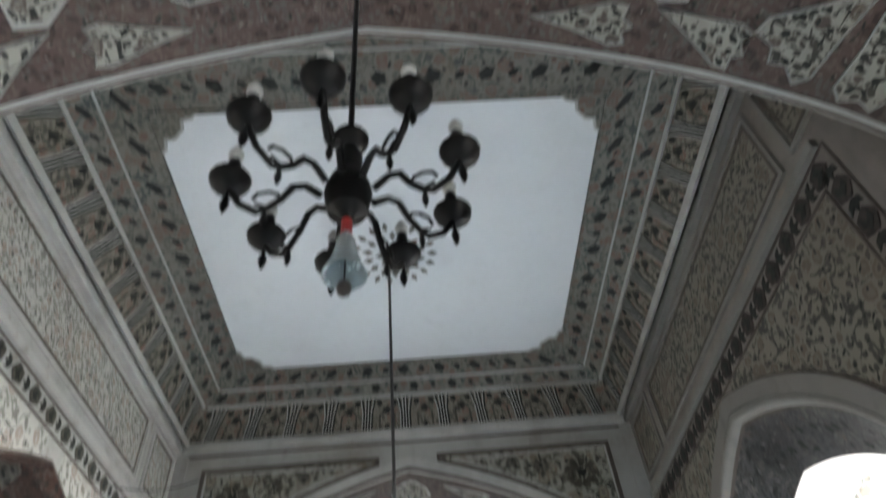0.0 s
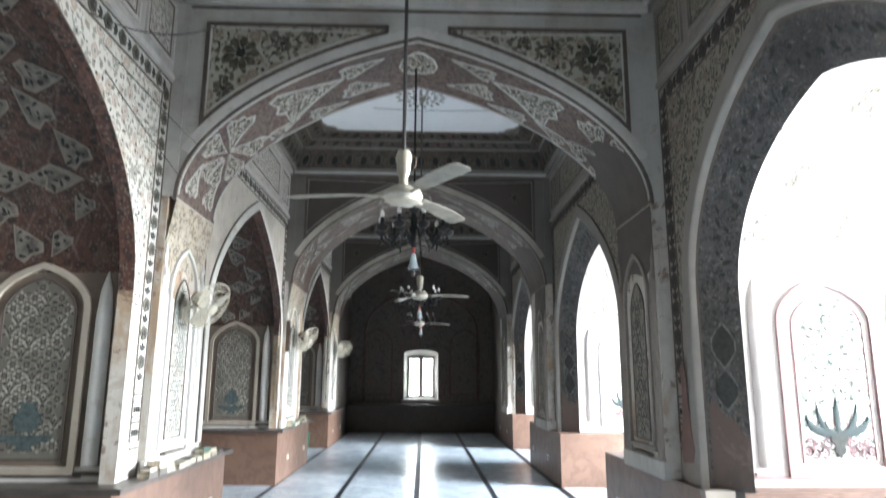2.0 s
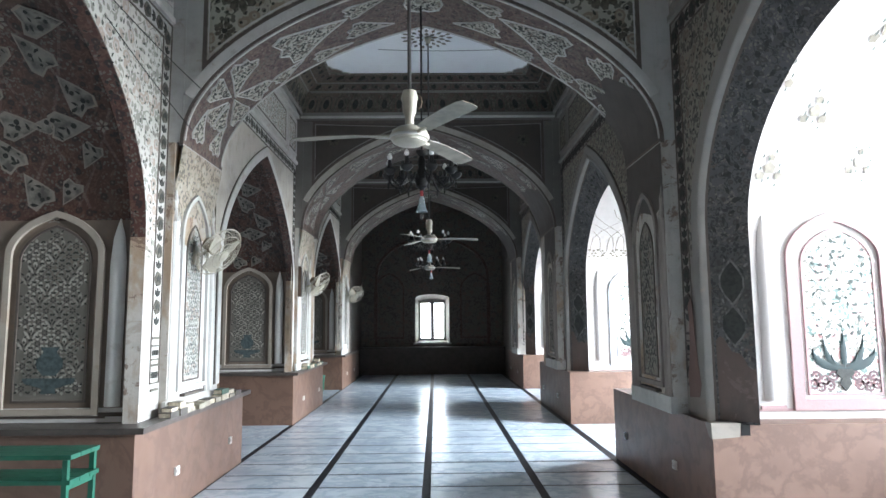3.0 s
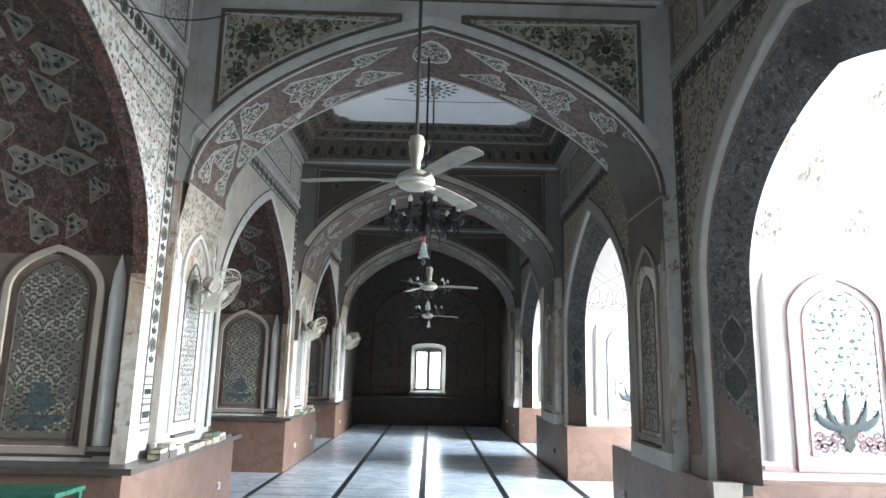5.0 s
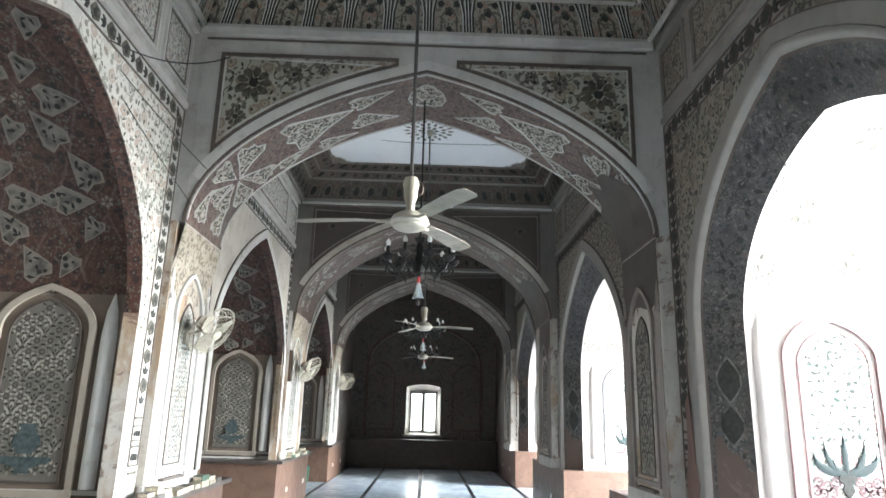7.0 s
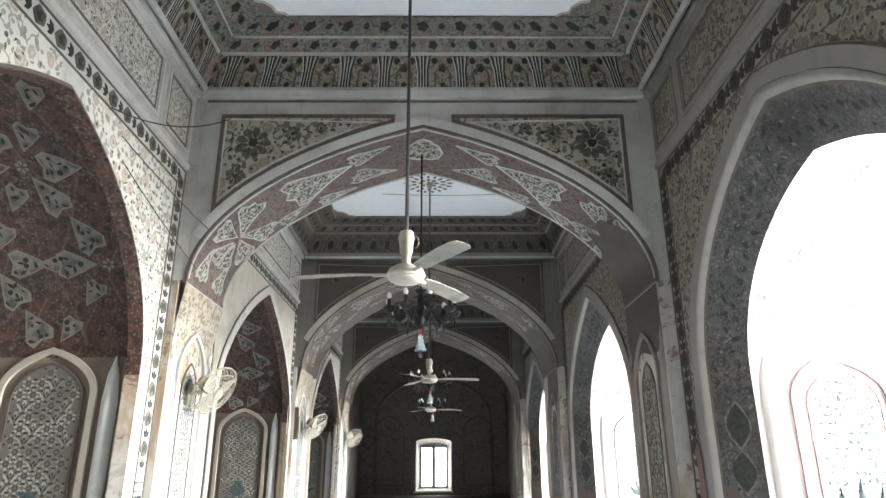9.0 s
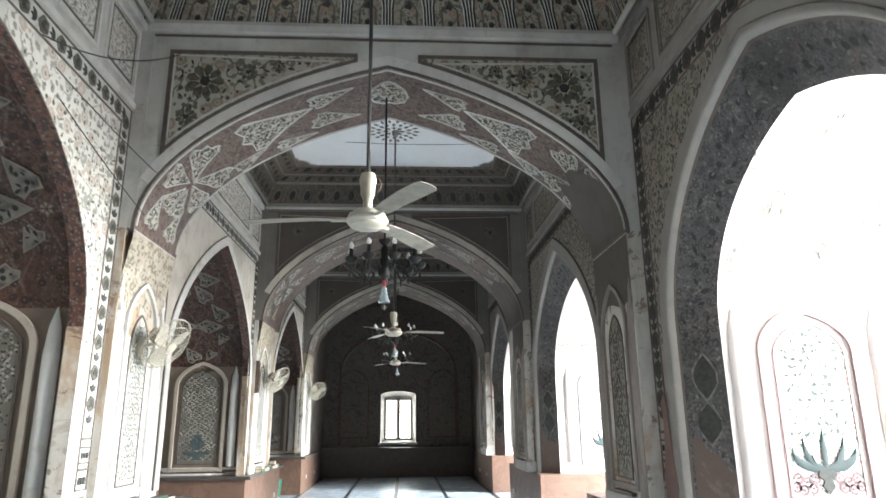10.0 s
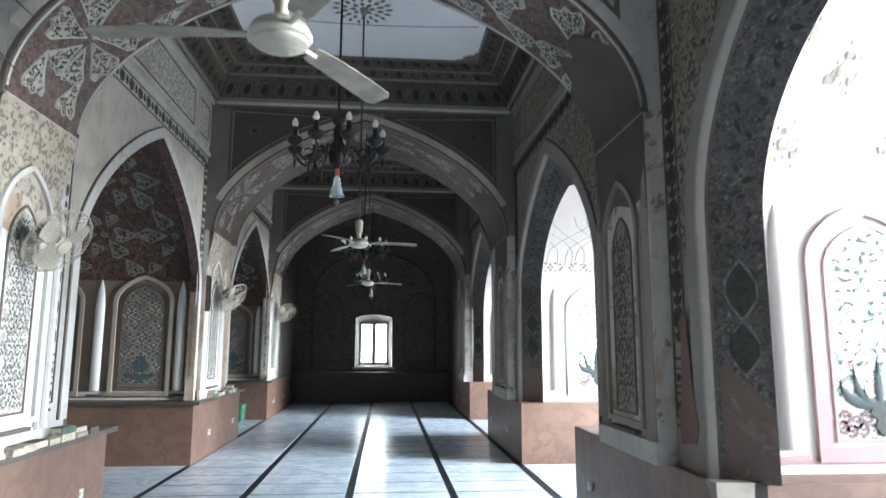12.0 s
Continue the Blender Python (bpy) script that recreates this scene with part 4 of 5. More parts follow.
def dress_chamber_end(wall, s, y):
    """End wall of a side chamber, seen through the side arch."""
    def place(u, v, off):
        return (s * u, y - off, v)
    base = PLINTH + 0.03
    rim = RED if y < 8 else PALEBLUE
    if s < 0:
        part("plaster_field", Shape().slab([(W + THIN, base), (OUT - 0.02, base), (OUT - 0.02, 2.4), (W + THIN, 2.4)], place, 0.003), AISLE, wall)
        part("base_band", Shape().slab([(W + THIN, base), (OUT - 0.03, base), (OUT - 0.03, base + 0.11), (W + THIN, base + 0.11)], place, 0.006), WASH, wall, "white band above the cap slab")
    for u in (2.93, 4.1) if s < 0 else (3.345, 4.48):
        half = 0.37 if s < 0 else 0.38
        outer = pointed(u, base + 0.08, half, 1.56 if s < 0 else 1.5, 0.34)
        inner = pointed(u, base + 0.16, half - 0.09, 1.38 if s < 0 else 1.32, 0.28)
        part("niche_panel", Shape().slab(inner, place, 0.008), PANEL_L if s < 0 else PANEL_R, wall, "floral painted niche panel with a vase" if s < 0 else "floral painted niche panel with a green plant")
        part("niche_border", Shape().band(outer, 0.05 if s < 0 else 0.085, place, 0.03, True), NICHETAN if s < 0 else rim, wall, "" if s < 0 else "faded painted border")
        part("niche_line", Shape().band(inner, 0.018, place, 0.016, True), LINE if s < 0 else rim, wall)
        if u < 3.6:
            field = pointed(u, base + (0.56 if s > 0 else 0.2), half - 0.11, 0.9 if s > 0 else 1.32, 0.24)
            if s < 0:
                tagged(part("painted_damask", arabesque(field, place, 0.105, 0.011, 0.52), DAMASK, wall, "cream painted rosettes and leaves"), kind="stuff")
            leaves = arabesque(field, place, 0.105, 0.013, 0.24) if s < 0 else leafy(field, place, 0.062, int(y) + s, 0.012, gap=1.0)
            tagged(part("painted_leaves", leaves, LEAF if s < 0 else SPRIG, wall, "dense painted leaves and blossoms"), kind="stuff")
        pot = Shape()
        if s > 0:
            for e, ln, low, up, wide in ((0, 0.30, 0.0, 0.30, 0.026), (1, 0.25, 0.02, 0.14, 0.034), (-1, 0.25, 0.02, 0.14, 0.034), (1, 0.16, 0.03, 0.23, 0.028), (-1, 0.16, 0.03, 0.23, 0.028), (1, 0.10, 0.02, 0.10, 0.02), (-1, 0.10, 0.02, 0.10, 0.02)):
                path = []
                for t in range(9):
                    q = t / 8
                    side = ln * math.sin(q * math.pi / 2) * e
                    path.append((u + side, base + 0.36 + (up * q if e == 0 else low * q + up * q ** 2.2)))
                rings = []
                for t, (p, z) in enumerate(path):
                    (p0, z0), (p1, z1) = path[max(t - 1, 0)], path[min(t + 1, 8)]
                    d = math.hypot(p1 - p0, z1 - z0)
                    w = wide * (0.35 + 0.65 * math.sin(math.pi * min(1, t / 8 + 0.12))) * (1 if t < 8 else 0.1)
                    nx, nz = -(z1 - z0) / d * w, (p1 - p0) / d * w
                    rings.append([place(p + nx, z + nz, 0.014), place(p, z, 0.02), place(p - nx, z - nz, 0.014)])
                pot.loft(rings, False)
            part("painted_plant", pot, TEAL, wall, "green painted plant with pointed leaves")
            vase = [(0, -0.16), (0.05, -0.1), (0.03, -0.06), (0.075, -0.02), (0.04, 0.05), (-0.04, 0.05), (-0.075, -0.02), (-0.03, -0.06), (-0.05, -0.1)]
            part("painted_pot", Shape().slab([(u + a, base + 0.34 + b) for a, b in vase], place, 0.018), LEAF, wall, "dark painted pot")
            scroll = Shape()
            for e in (-1, 1):
                for q, h in ((0.09, 0.30), (0.16, 0.27), (0.23, 0.3), (0.12, 0.225), (0.195, 0.215), (0.25, 0.235)):
                    scroll.band([(u + e * (q + 0.032 * math.cos(i * 0.8)), base + h + 0.034 * math.sin(i * 0.8)) for i in range(8)], 0.017, place, 0.012)
                    scroll.slab([(u + e * (q + 0.013 * math.cos(i)), base + h + 0.013 * math.sin(i)) for i in range(6)], place, 0.012)
            part("painted_scroll", scroll, MAROON, wall, "dark red painted scrolls")
        else:
            bowl = [(-0.06, 0), (0.06, 0), (0.05, 0.04), (0.19, 0.08), (0.21, 0.12), (-0.21, 0.12), (-0.19, 0.08), (-0.05, 0.04)]
            jar = [(-0.05, 0.14), (0.05, 0.14), (0.1, 0.2), (0.105, 0.26), (0.05, 0.32), (0.075, 0.36), (-0.075, 0.36), (-0.05, 0.32), (-0.105, 0.26), (-0.1, 0.2)]
            part("painted_bowl", Shape().slab([(u + a, base + 0.22 + b) for a, b in bowl], place, 0.014), BLUEGREY, wall, "blue-grey painted bowl")
            part("painted_jar", Shape().slab([(u + a, base + 0.22 + b) for a, b in jar], place, 0.014), BLUEGREY, wall, "blue-grey painted jar")
    # slim pale half-round shafts beside the panels
    for u in (2.43, 3.5) if s < 0 else (2.76, 3.91):
        n = 8
        rings = []
        for z, r in ((base + 0.12, 0.062), (base + 1.25, 0.062), (base + 1.45, 0.045), (base + 1.6, 0.004)):
            rings.append([place(u + r * math.cos(math.pi * i / n), z, 0.004 + 0.8 * r * math.sin(math.pi * i / n)) for i in range(n + 1)])
        part("half_shaft", Shape().loft(rings, False), WASH if s < 0 else CHAMBER, wall)
        part("shaft_border", Shape().band([(u - 0.1, base + 0.06), (u + 0.1, base + 0.06)], 0.03, place, 0.02), LINE if s < 0 else rim, wall)
    part("base_line", Shape().band([(W + THICK, base + 0.04), (OUT - 0.05, base + 0.04)], 0.02, place, 0.014), LINE if s < 0 else rim, wall)


for b, (ya, yb) in enumerate(BAYS):
    for s, side in ((-1, "left"), (1, "right")):
        dress_side_wall(bpy.data.objects[f"wall_{side}_{b}"], s, (ya + yb) / 2, b)
for k, c in enumerate(PIERS):
    dress_arch(bpy.data.objects[f"arch_{k}"], ARCHES[k], GROW[k], BACKS[k])
    for s, side in ((-1, "left"), (1, "right")):
        dress_pier(bpy.data.objects[f"pier_face_{side}_{k}"], s, ARCHES[k])
        if k:
            dress_chamber_end(bpy.data.objects[f"pier_{side}_{k}"], s, c - JAMB + 0.07)

def mirrored(p):
    return (-p[0], p[1], p[2])


# red vault medallions in the dark aisle
for b, (ya, yb) in enumerate(BAYS):
    shift, HALF_S, SIDE_K = side_arch(b)
    mid = (ya + yb) / 2 + shift

    def on_vault(u, v, off):
        h = HALF_S + 0.07
        yy = h * math.sin(u * math.pi / 2)
        z = arch(yy, h, SPRING_S + 0.12, APEX_S + 0.2, SIDE_K)
        k = 1 - off / 1.5
        return (-v, mid + yy * k, 2.4 + (z - 2.4) * k)
    med, rims, dots = Shape(), Shape(), Shape()
    kite = [(0.56, 0.0), (0.16, 0.24), (-0.2, 0.42), (-0.42, 0.3), (-0.34, 0.0), (-0.42, -0.3), (-0.2, -0.42), (0.16, -0.24)]
    LONG = 2.35                              # metres of curve from the crown to the springing

    def lay_kite(u, v, turn, ln, wd, seed):
        ca, sa = math.cos(turn), math.sin(turn)
        ring = [(u + (ca * p * ln - sa * q * wd) / LONG, v + sa * p * ln + ca * q * wd) for p, q in kite]
        if any(abs(p) > 0.97 or q < 2.33 or q > OUT - 0.04 for p, q in ring):
            return
        med.add([on_vault(u, v, 0.010)] + [on_vault(*p, 0.008) for p in ring], [(0, q + 1, (q + 1) % 8 + 1) for q in range(8)])
        inner = [(u + (p - u) * 0.86, v + (q - v) * 0.86) for p, q in ring]
        for q in range(8):
            n = (q + 1) % 8
            rims.add([on_vault(*ring[q], 0.014), on_vault(*ring[n], 0.014), on_vault(*inner[n], 0.014), on_vault(*inner[q], 0.014)], [(0, 1, 2, 3)])
        lv = leafy(ring, on_vault, 0.075, seed, 0.018, 1 / LONG, 1.0, 0.78, 0.35)
        dots.add(lv.v, lv.f)
    stars = 0
    for i in range(-3, 4):
        for j in range(4):
            u, v = i * 0.33, 2.5 + 0.92 * j + (0.46 if i % 2 else 0)
            stars += 1
            for q in range(6):
                t = math.pi * q / 3 + 0.52
                big = 1.0 if q % 3 else 0.72
                lay_kite(u + 0.27 * math.cos(t) / LONG, v + 0.27 * math.sin(t), t + math.pi * (q % 2), 0.33 * big, 0.29 * big, stars * 7 + q)
            lay_kite(u, v + 0.46, math.pi / 2, 0.2, 0.16, stars)
            for q in range(6):
                t = math.pi * q / 3
                rims.add([on_vault(u + 0.05 * r * math.cos(t + w) / LONG, v + 0.05 * r * math.sin(t + w), 0.008) for r, w in ((0.2, 0), (0.8, -0.4), (1.1, 0), (0.8, 0.4))], [(0, 1, 2, 3)])
    posy, buds = Shape(), Shape()
    for u, v in ((0.82, 2.82), (0.80, 3.55), (0.62, 3.1), (0.5, 2.75), (0.66, 3.95), (0.36, 3.4)):
        for du, dv, r in ((0.0, 0.0, 0.055), (0.028, 0.075, 0.04), (0.026, -0.075, 0.04), (-0.038, 0.01, 0.035)):
            buds.add([mirrored(on_vault(u + du + 0.45 * r * (1 if k % 2 else 0.75) * math.cos(k * 0.628), v + dv + r * (1 if k % 2 else 0.75) * math.sin(k * 0.628), 0.01)) for k in range(10)], [tuple(range(10))])
        for k in range(9):
            a = 0.7 * k + 10 * u
            cu, cv, w = u + 0.035 * math.cos(a) * (1 + k % 2), v + 0.08 * math.sin(a), 0.024
            posy.add([mirrored(on_vault(cu + 0.45 * w * p, cv + w * q, 0.013)) for p, q in ((-1.0, 0.1), (0.1, 0.5), (1.0, -0.2), (0.0, -0.3))], [(0, 1, 2, 3)])
    right_vault = bpy.data.objects[f"vault_right_{b}"]
    if b == 2:
        posy, buds, trellis = Shape(), Shape(), Shape()
        for i in range(11):
            v0 = 2.35 + 0.23 * i + 0.05 * math.sin(i * 2.3)
            for e in (-1, 1):
                curve = [(0.93 - 0.055 * k, v0 + e * (0.10 * k + 0.10 * math.sin(k * 1.1))) for k in range(9)]
                curve = [p for p in curve if 2.5 < p[1] < OUT - 0.05]
                if len(curve) > 2:
                    trellis.loft([[mirrored(on_vault(p, q - 0.006, 0.011)), mirrored(on_vault(p, q + 0.006, 0.011))] for p, q in curve], False)
            for k in range(8):
                a, w = k * 0.8, 0.05
                buds.add([mirrored(on_vault(0.84 + 0.03 * math.cos(a) + 0.01 * p, v0 + 0.1 * math.sin(a) + w * 0.5 * q, 0.014)) for p, q in ((-1, 0), (0, 1), (1, 0), (0, -1))], [(0, 1, 2, 3)])
        tagged(part("painted_branches", trellis, POSYBUD, right_vault, "grey-brown painted interlaced branches"), kind="stuff")
    tagged(part("posies", posy, POSY, right_vault, "faded grey-green painted sprigs"), kind="stuff")
    tagged(part("posy_buds", buds, POSYBUD, right_vault, "faded red painted buds"), kind="stuff")
    net = Shape()
    for i in range(-5, 5):
        for j in range(-1, 7):
            u, v = i * 0.2 + 0.1, 2.62 + 0.42 * j + (0.21 if i % 2 else 0)
            for e in (-1, 1):
                pts = [(u - 0.1 + 0.2 * q / 4, v + e * (-0.105 + 0.21 * q / 4) + 0.105) for q in range(5)]
                pts = [p for p in pts if 2.32 < p[1] < OUT and abs(p[0]) < 0.98]
                if len(pts) > 2:
                    net.loft([[on_vault(p, q - 0.012, 0.006), on_vault(p, q + 0.012, 0.006)] for p, q in pts], False)
    tagged(part("vault_lattice", net, SOFFIT, bpy.data.objects[f"vault_left_{b}"], "ochre painted lattice bands"), kind="stuff")
    tagged(part("vault_leaves", dots, LEAF, bpy.data.objects[f"vault_left_{b}"], "dark leaves painted on the medallions"), kind="stuff")
    tagged(part("medallion_rims", rims, BUFF, bpy.data.objects[f"vault_left_{b}"], "pale painted outlines of the medallions"), kind="stuff")
    tagged(part("vault_medallions", med, VAULTMEDAL, bpy.data.objects[f"vault_left_{b}"], "cream painted diamond medallions"), kind="stuff")


# ceiling ornament
def dress_ceiling(b, y0, y1):
    frieze = bpy.data.objects[f"ceiling_frieze_{b}"]
    lo, hi = ceiling_rect(y0, y1, 0, CORNICE + 0.02), ceiling_rect(y0, y1, 0.14, CORNICE + 0.40)
    palm, box, rim, glint, blobs = (Shape() for _ in range(5))
    for e in range(4):
        p0, p1, q0, q1 = (Vector(p) for p in (lo[e], lo[(e + 1) % 4], hi[e], hi[(e + 1) % 4]))
        n = (p1 - p0).cross(q0 - p0).normalized()
        if n.z > 0:
            n = -n
        ln = (p1 - p0).length

        def place(u, v, off):
            return (p0 + (p1 - p0) * (u / ln)) * (1 - v) + (q0 + (q1 - q0) * (u / ln)) * v + n * off
        if b > 1:
            count = round(ln / 0.26)
            for i in range(count):
                u = (i + 0.5) * ln / count
                head = [(u + 0.09 * math.cos(math.pi * k / 8), 0.5 + 0.3 * math.sin(math.pi * k / 8)) for k in range(9)]
                box.band([(u + 0.09, 0.14)] + head + [(u - 0.09, 0.14)], 0.03, place, 0.007)
                blobs.slab([(u + 0.05 * math.cos(k * 0.628), 0.45 + 0.2 * math.sin(k * 0.628)) for k in range(10)], place, 0.005)
        count = round(ln / 0.40) if b < 2 else 0
        for i in range(count):
            u = (i + 0.5) * ln / count
            for j in (-1.5, -0.5, 0.5, 1.5):
                foot, tip = u + j * 0.028, u + j * 0.028 + 0.012 * j * abs(j)
                glint.band([(foot + 0.015, 0.12), (foot + 0.015, 0.55), ((foot + tip) / 2 + 0.016, 0.75), (tip + 0.017, 0.9)], 0.01, place, 0.005)
                palm.band([(foot, 0.1), (foot, 0.55), ((foot + tip) / 2, 0.75), (tip, 0.93)], 0.019, place, 0.006)
            w = ln / count / 2
            for q, h, rad in ((w, 0.62, 0.05), (w * 0.6, 0.8, 0.036), (w * 1.4, 0.8, 0.036), (w, 0.2, 0.03)):
                blobs.slab([(u + q + rad * (1 if a % 2 else 0.8) * math.cos(a * 0.628), h + 2.5 * rad * (1 if a % 2 else 0.8) * math.sin(a * 0.628)) for a in range(10)], place, 0.004)
            box.band([(u + w - 0.075, 0.14), (u + w - 0.075, 0.5), (u + w, 0.72), (u + w + 0.075, 0.5), (u + w + 0.075, 0.14)], 0.02, place, 0.007)
        rim.band([(0, 0.02), (ln, 0.02)], 0.05, lambda u, v, off: place(u, v * 2.5, off), 0.03)
        rim.band([(0.05, 0.385), (ln - 0.05, 0.385)], 0.03, lambda u, v, off: place(u, v * 2.5, off), 0.02)
    ob = bpy.data.objects[f"ceiling_{b}"]
    # dark painted spots and leaves in two lanes of the cove
    lanes = [ceiling_rect(y0, y1, i, z) for i, z in ((0.14, CORNICE + 0.40), (0.3, CORNICE + 0.5), (0.57, TOP))]
    cove = bpy.data.objects[f"ceiling_cove_{b}"]
    for low, high, big, lane in ((lanes[0], lanes[1], 0.05, 0), (lanes[1], lanes[2], 0.062, 1)):
        for e in range(4):
            p0, p1, q0, q1 = (Vector(p) for p in (low[e], low[(e + 1) % 4], high[e], high[(e + 1) % 4]))
            n = (p1 - p0).cross(q0 - p0).normalized()
            n = -n if n.z > 0 else n
            ln, tall = (p1 - p0).length, ((q0 + q1 - p0 - p1) / 2).length

            def on_cove(u, v, off):
                return (p0 + (p1 - p0) * (u / ln)) * (1 - v) + (q0 + (q1 - q0) * (u / ln)) * v + n * off
            count = round(ln / 0.2)
            for i in range(count):
                u, rad = (i + 0.5) * ln / count, big * (1.0 if i % 2 else 0.6)
                blobs.slab([(u + rad * (1 if a % 2 else 0.78) * math.cos(a * 0.628), 0.5 + rad / tall * (1 if a % 2 else 0.78) * math.sin(a * 0.628)) for a in range(10)], on_cove, 0.004)
            lv = leafy([(0.1, 0.08), (ln - 0.1, 0.08), (ln - 0.1, 0.92), (0.1, 0.92)], on_cove, 0.06, b * 31 + e * 3 + lane, 0.005, 1.0, 1 / tall, 2.1)
            blobs.add(lv.v, lv.f)
            rim.band([(0.02, 0.0), (ln - 0.02, 0.0)], 0.018, lambda u, v, off: on_cove(u, v / tall, off), 0.014)
    tagged(part("painted_spots", blobs, LEAF, cove, "dark painted blossoms and leaves along the cove"), kind="stuff")
    tagged(part("pale_strokes", glint, MOULD, frieze, "pale strokes between the palmette stems"), kind="stuff")
    tagged(part("palmettes", palm, LEAF, frieze, "dark painted palmette stems"), kind="stuff")
    tagged(part("cartouches", box, OLIVE, frieze, "olive outlined cartouches"), kind="stuff")
    # far mouldings take the copy with shade in its tone
    part("frieze_moulding", rim, WHITE if b < 2 else MOULD_DIM, frieze)
    # corner scrolls and a double line round the white field
    r = ceiling_rect(y0, y1, 0.55, TOP)
    field = [(p[0], p[1]) for p in r]

    def flat(u, v, off):
        return (u, v, TOP - off)
    part("field_line", Shape().band(field, 0.03, flat, 0.02, True), COVE, ob)
    part("field_dark_line", Shape().band([(u * 1.03, v + (0.05 if v > (y0 + y1) / 2 else -0.05)) for u, v in field], 0.014, flat, 0.014, True), LINE, ob)
    for i, (u, v) in enumerate(field):
        su, sv = (-1 if u > 0 else 1), (-1 if v > (y0 + y1) / 2 else 1)
        poly = [(0, 0), (0.34, 0), (0.3, 0.05), (0.22, 0.07), (0.21, 0.14), (0.14, 0.21), (0.07, 0.22), (0.05, 0.3), (0, 0.34)]
        part("corner_scroll", Shape().slab([(u + su * a, v + sv * c) for a, c in poly], flat, 0.006), COVE, ob, "painted corner scroll")
        part("corner_scroll_edge", Shape().band([(u + su * a, v + sv * c) for a, c in poly[1:]], 0.018, flat, 0.012), MOULD, ob)
    # rosette of petals round the fan hook
    cy = (field[0][1] + field[2][1]) / 2
    ros = Shape()
    for ring, (rad, count, w) in enumerate(((0.12, 8, 0.05), (0.23, 14, 0.045), (0.33, 18, 0.04))):
        for i in range(count):
            a = 2 * math.pi * (i + ring * 0.5) / count
            ca, sa = math.cos(a), math.sin(a)
            pet = [(-0.05, 0), (-0.01, w * 0.6), (0.04, 0.0), (-0.01, -w * 0.6)]
            ros.slab([(ca * (rad + p) - sa * q, cy + sa * (rad + p) + ca * q) for p, q in pet], flat, 0.008)
    tagged(part("rosette", ros, COVE, ob, "painted ring of brown petals round the hook"), kind="stuff")


for b, (y0, y1) in enumerate(EDGES[:4]):
    dress_ceiling(b, y0, y1)

# end wall: window, ledge and blind niches
window = tagged(thing("window_1", "", "window"), "small white framed window glowing with daylight", "window", "", "structure")
fr = Shape()
for x0, x1 in ((-WX, -WX + 0.06), (WX - 0.06, WX), (-0.06, 0.06)):
    fr.box(x0, x1, END + 0.335, END + 0.40, WZ0, WZ1 - 0.02)
fr.box(-WX, WX, END + 0.335, END + 0.40, WZ0, WZ0 + 0.06)
fr.box(-WX, WX, END + 0.335, END + 0.40, WZ1 - 0.12, WZ1 + 0.02)
part("window_frame", fr, WASH, window)
glow = Nodes("bright daylight beyond the window", 1.0)
glow.b.inputs["Emission Color"].default_value = (0.96, 1.0, 1.0, 1)
glow.b.inputs["Emission Strength"].default_value = 0.9
DAYLIGHT = glow.done((0.8, 0.8, 0.8))
tagged(part("backdrop", Shape().box(-0.9, 0.9, END + 0.75, END + 0.78, 0.4, 3.0), DAYLIGHT), "plain white daylight outside the window", "backdrop", "", "structure")
part("window_sill", Shape().box(-HX - 0.06, HX + 0.06, END - 0.05, END + 0.02, HZ0 - 0.06, HZ0 - 0.004), WASH, window)
hole = [(-HX + 0.004, HZ0 + 0.004)] + [(x * 0.993, z - 0.004) for x, z in seg] + [(HX - 0.004, HZ0 + 0.004)]
pane = [(-WX, WZ0)] + seg_in + [(WX, WZ0)]
part("reveal", Shape().loft([[(x, END - 0.004, z) for x, z in hole], [(x, END + 0.336, z) for x, z in pane]], True), BUFF, window, "pale splayed reveal lit by the daylight")
# ledge and outlines take dark materials to suit the unlit bay
part("ledge", Shape().box(-W, W, END - 0.5, END - 0.003, 0, 0.82), CAPSLAB, wall_end, "stone ledge darkened for the shaded end bay")
for u in (-1.35, 1.35):
    part("niche_outline", Shape().band(pointed(u, 1.1, 0.45, 2.0, 0.5), 0.05, lambda a, v, off: (a, END - off, v), 0.03, True), SOFFIT, wall_end)
big = arch_line(1.75, 3.0, 4.3, 0.15, 30, 0.9)
part("arch_outline", Shape().band(big, 0.08, lambda a, v, off: (a, END - off, v), 0.04), SOFFIT, wall_end)

# floor slabs between black strips
LANES = [(-2.11, -1.115), (-1.035, -0.04), (0.04, 1.035), (1.115, 2.08)]
PITCH = 0.54
rows = range(int((END + 4.0) / PITCH))
slab_mesh = {}
for x0, x1 in LANES:
    for i in rows:
        ya = -4.0 + i * PITCH
        key = round(x1 - x0, 3)
        if key not in slab_mesh:
            w, h = key / 2, PITCH / 2 - 0.021
            sh = Shape().add([(-w, -h, -0.003), (w, -h, -0.003), (w, h, -0.003), (-w, h, -0.003), (-w + 0.003, -h + 0.003, 0), (w - 0.003, -h + 0.003, 0), (w - 0.003, h - 0.003, 0), (-w + 0.003, h - 0.003, 0)],
                             [(4, 5, 6, 7), (0, 1, 5, 4), (1, 2, 6, 5), (2, 3, 7, 6), (3, 0, 4, 7)])
            ob = part("slab", sh, SLAB, floor)
            slab_mesh[key] = ob.data
        else:
            ob = new("slab", slab_mesh[key])
            ob.parent = floor
        ob.location = ((x0 + x1) / 2, ya + PITCH / 2, 0)
side_slabs = Shape()
for b, (ya, yb) in enumerate(BAYS):
    for s in (-1, 1):
        for i in range(3):
            for j in range(5):
                x0, y0 = 2.17 + i * 0.9, ya + 1.36 + j * 0.54
                side_slabs.box(s * (x0 + 0.01), s * (x0 + 0.89), y0 + 0.01, y0 + 0.53, -0.003, -0.0005)
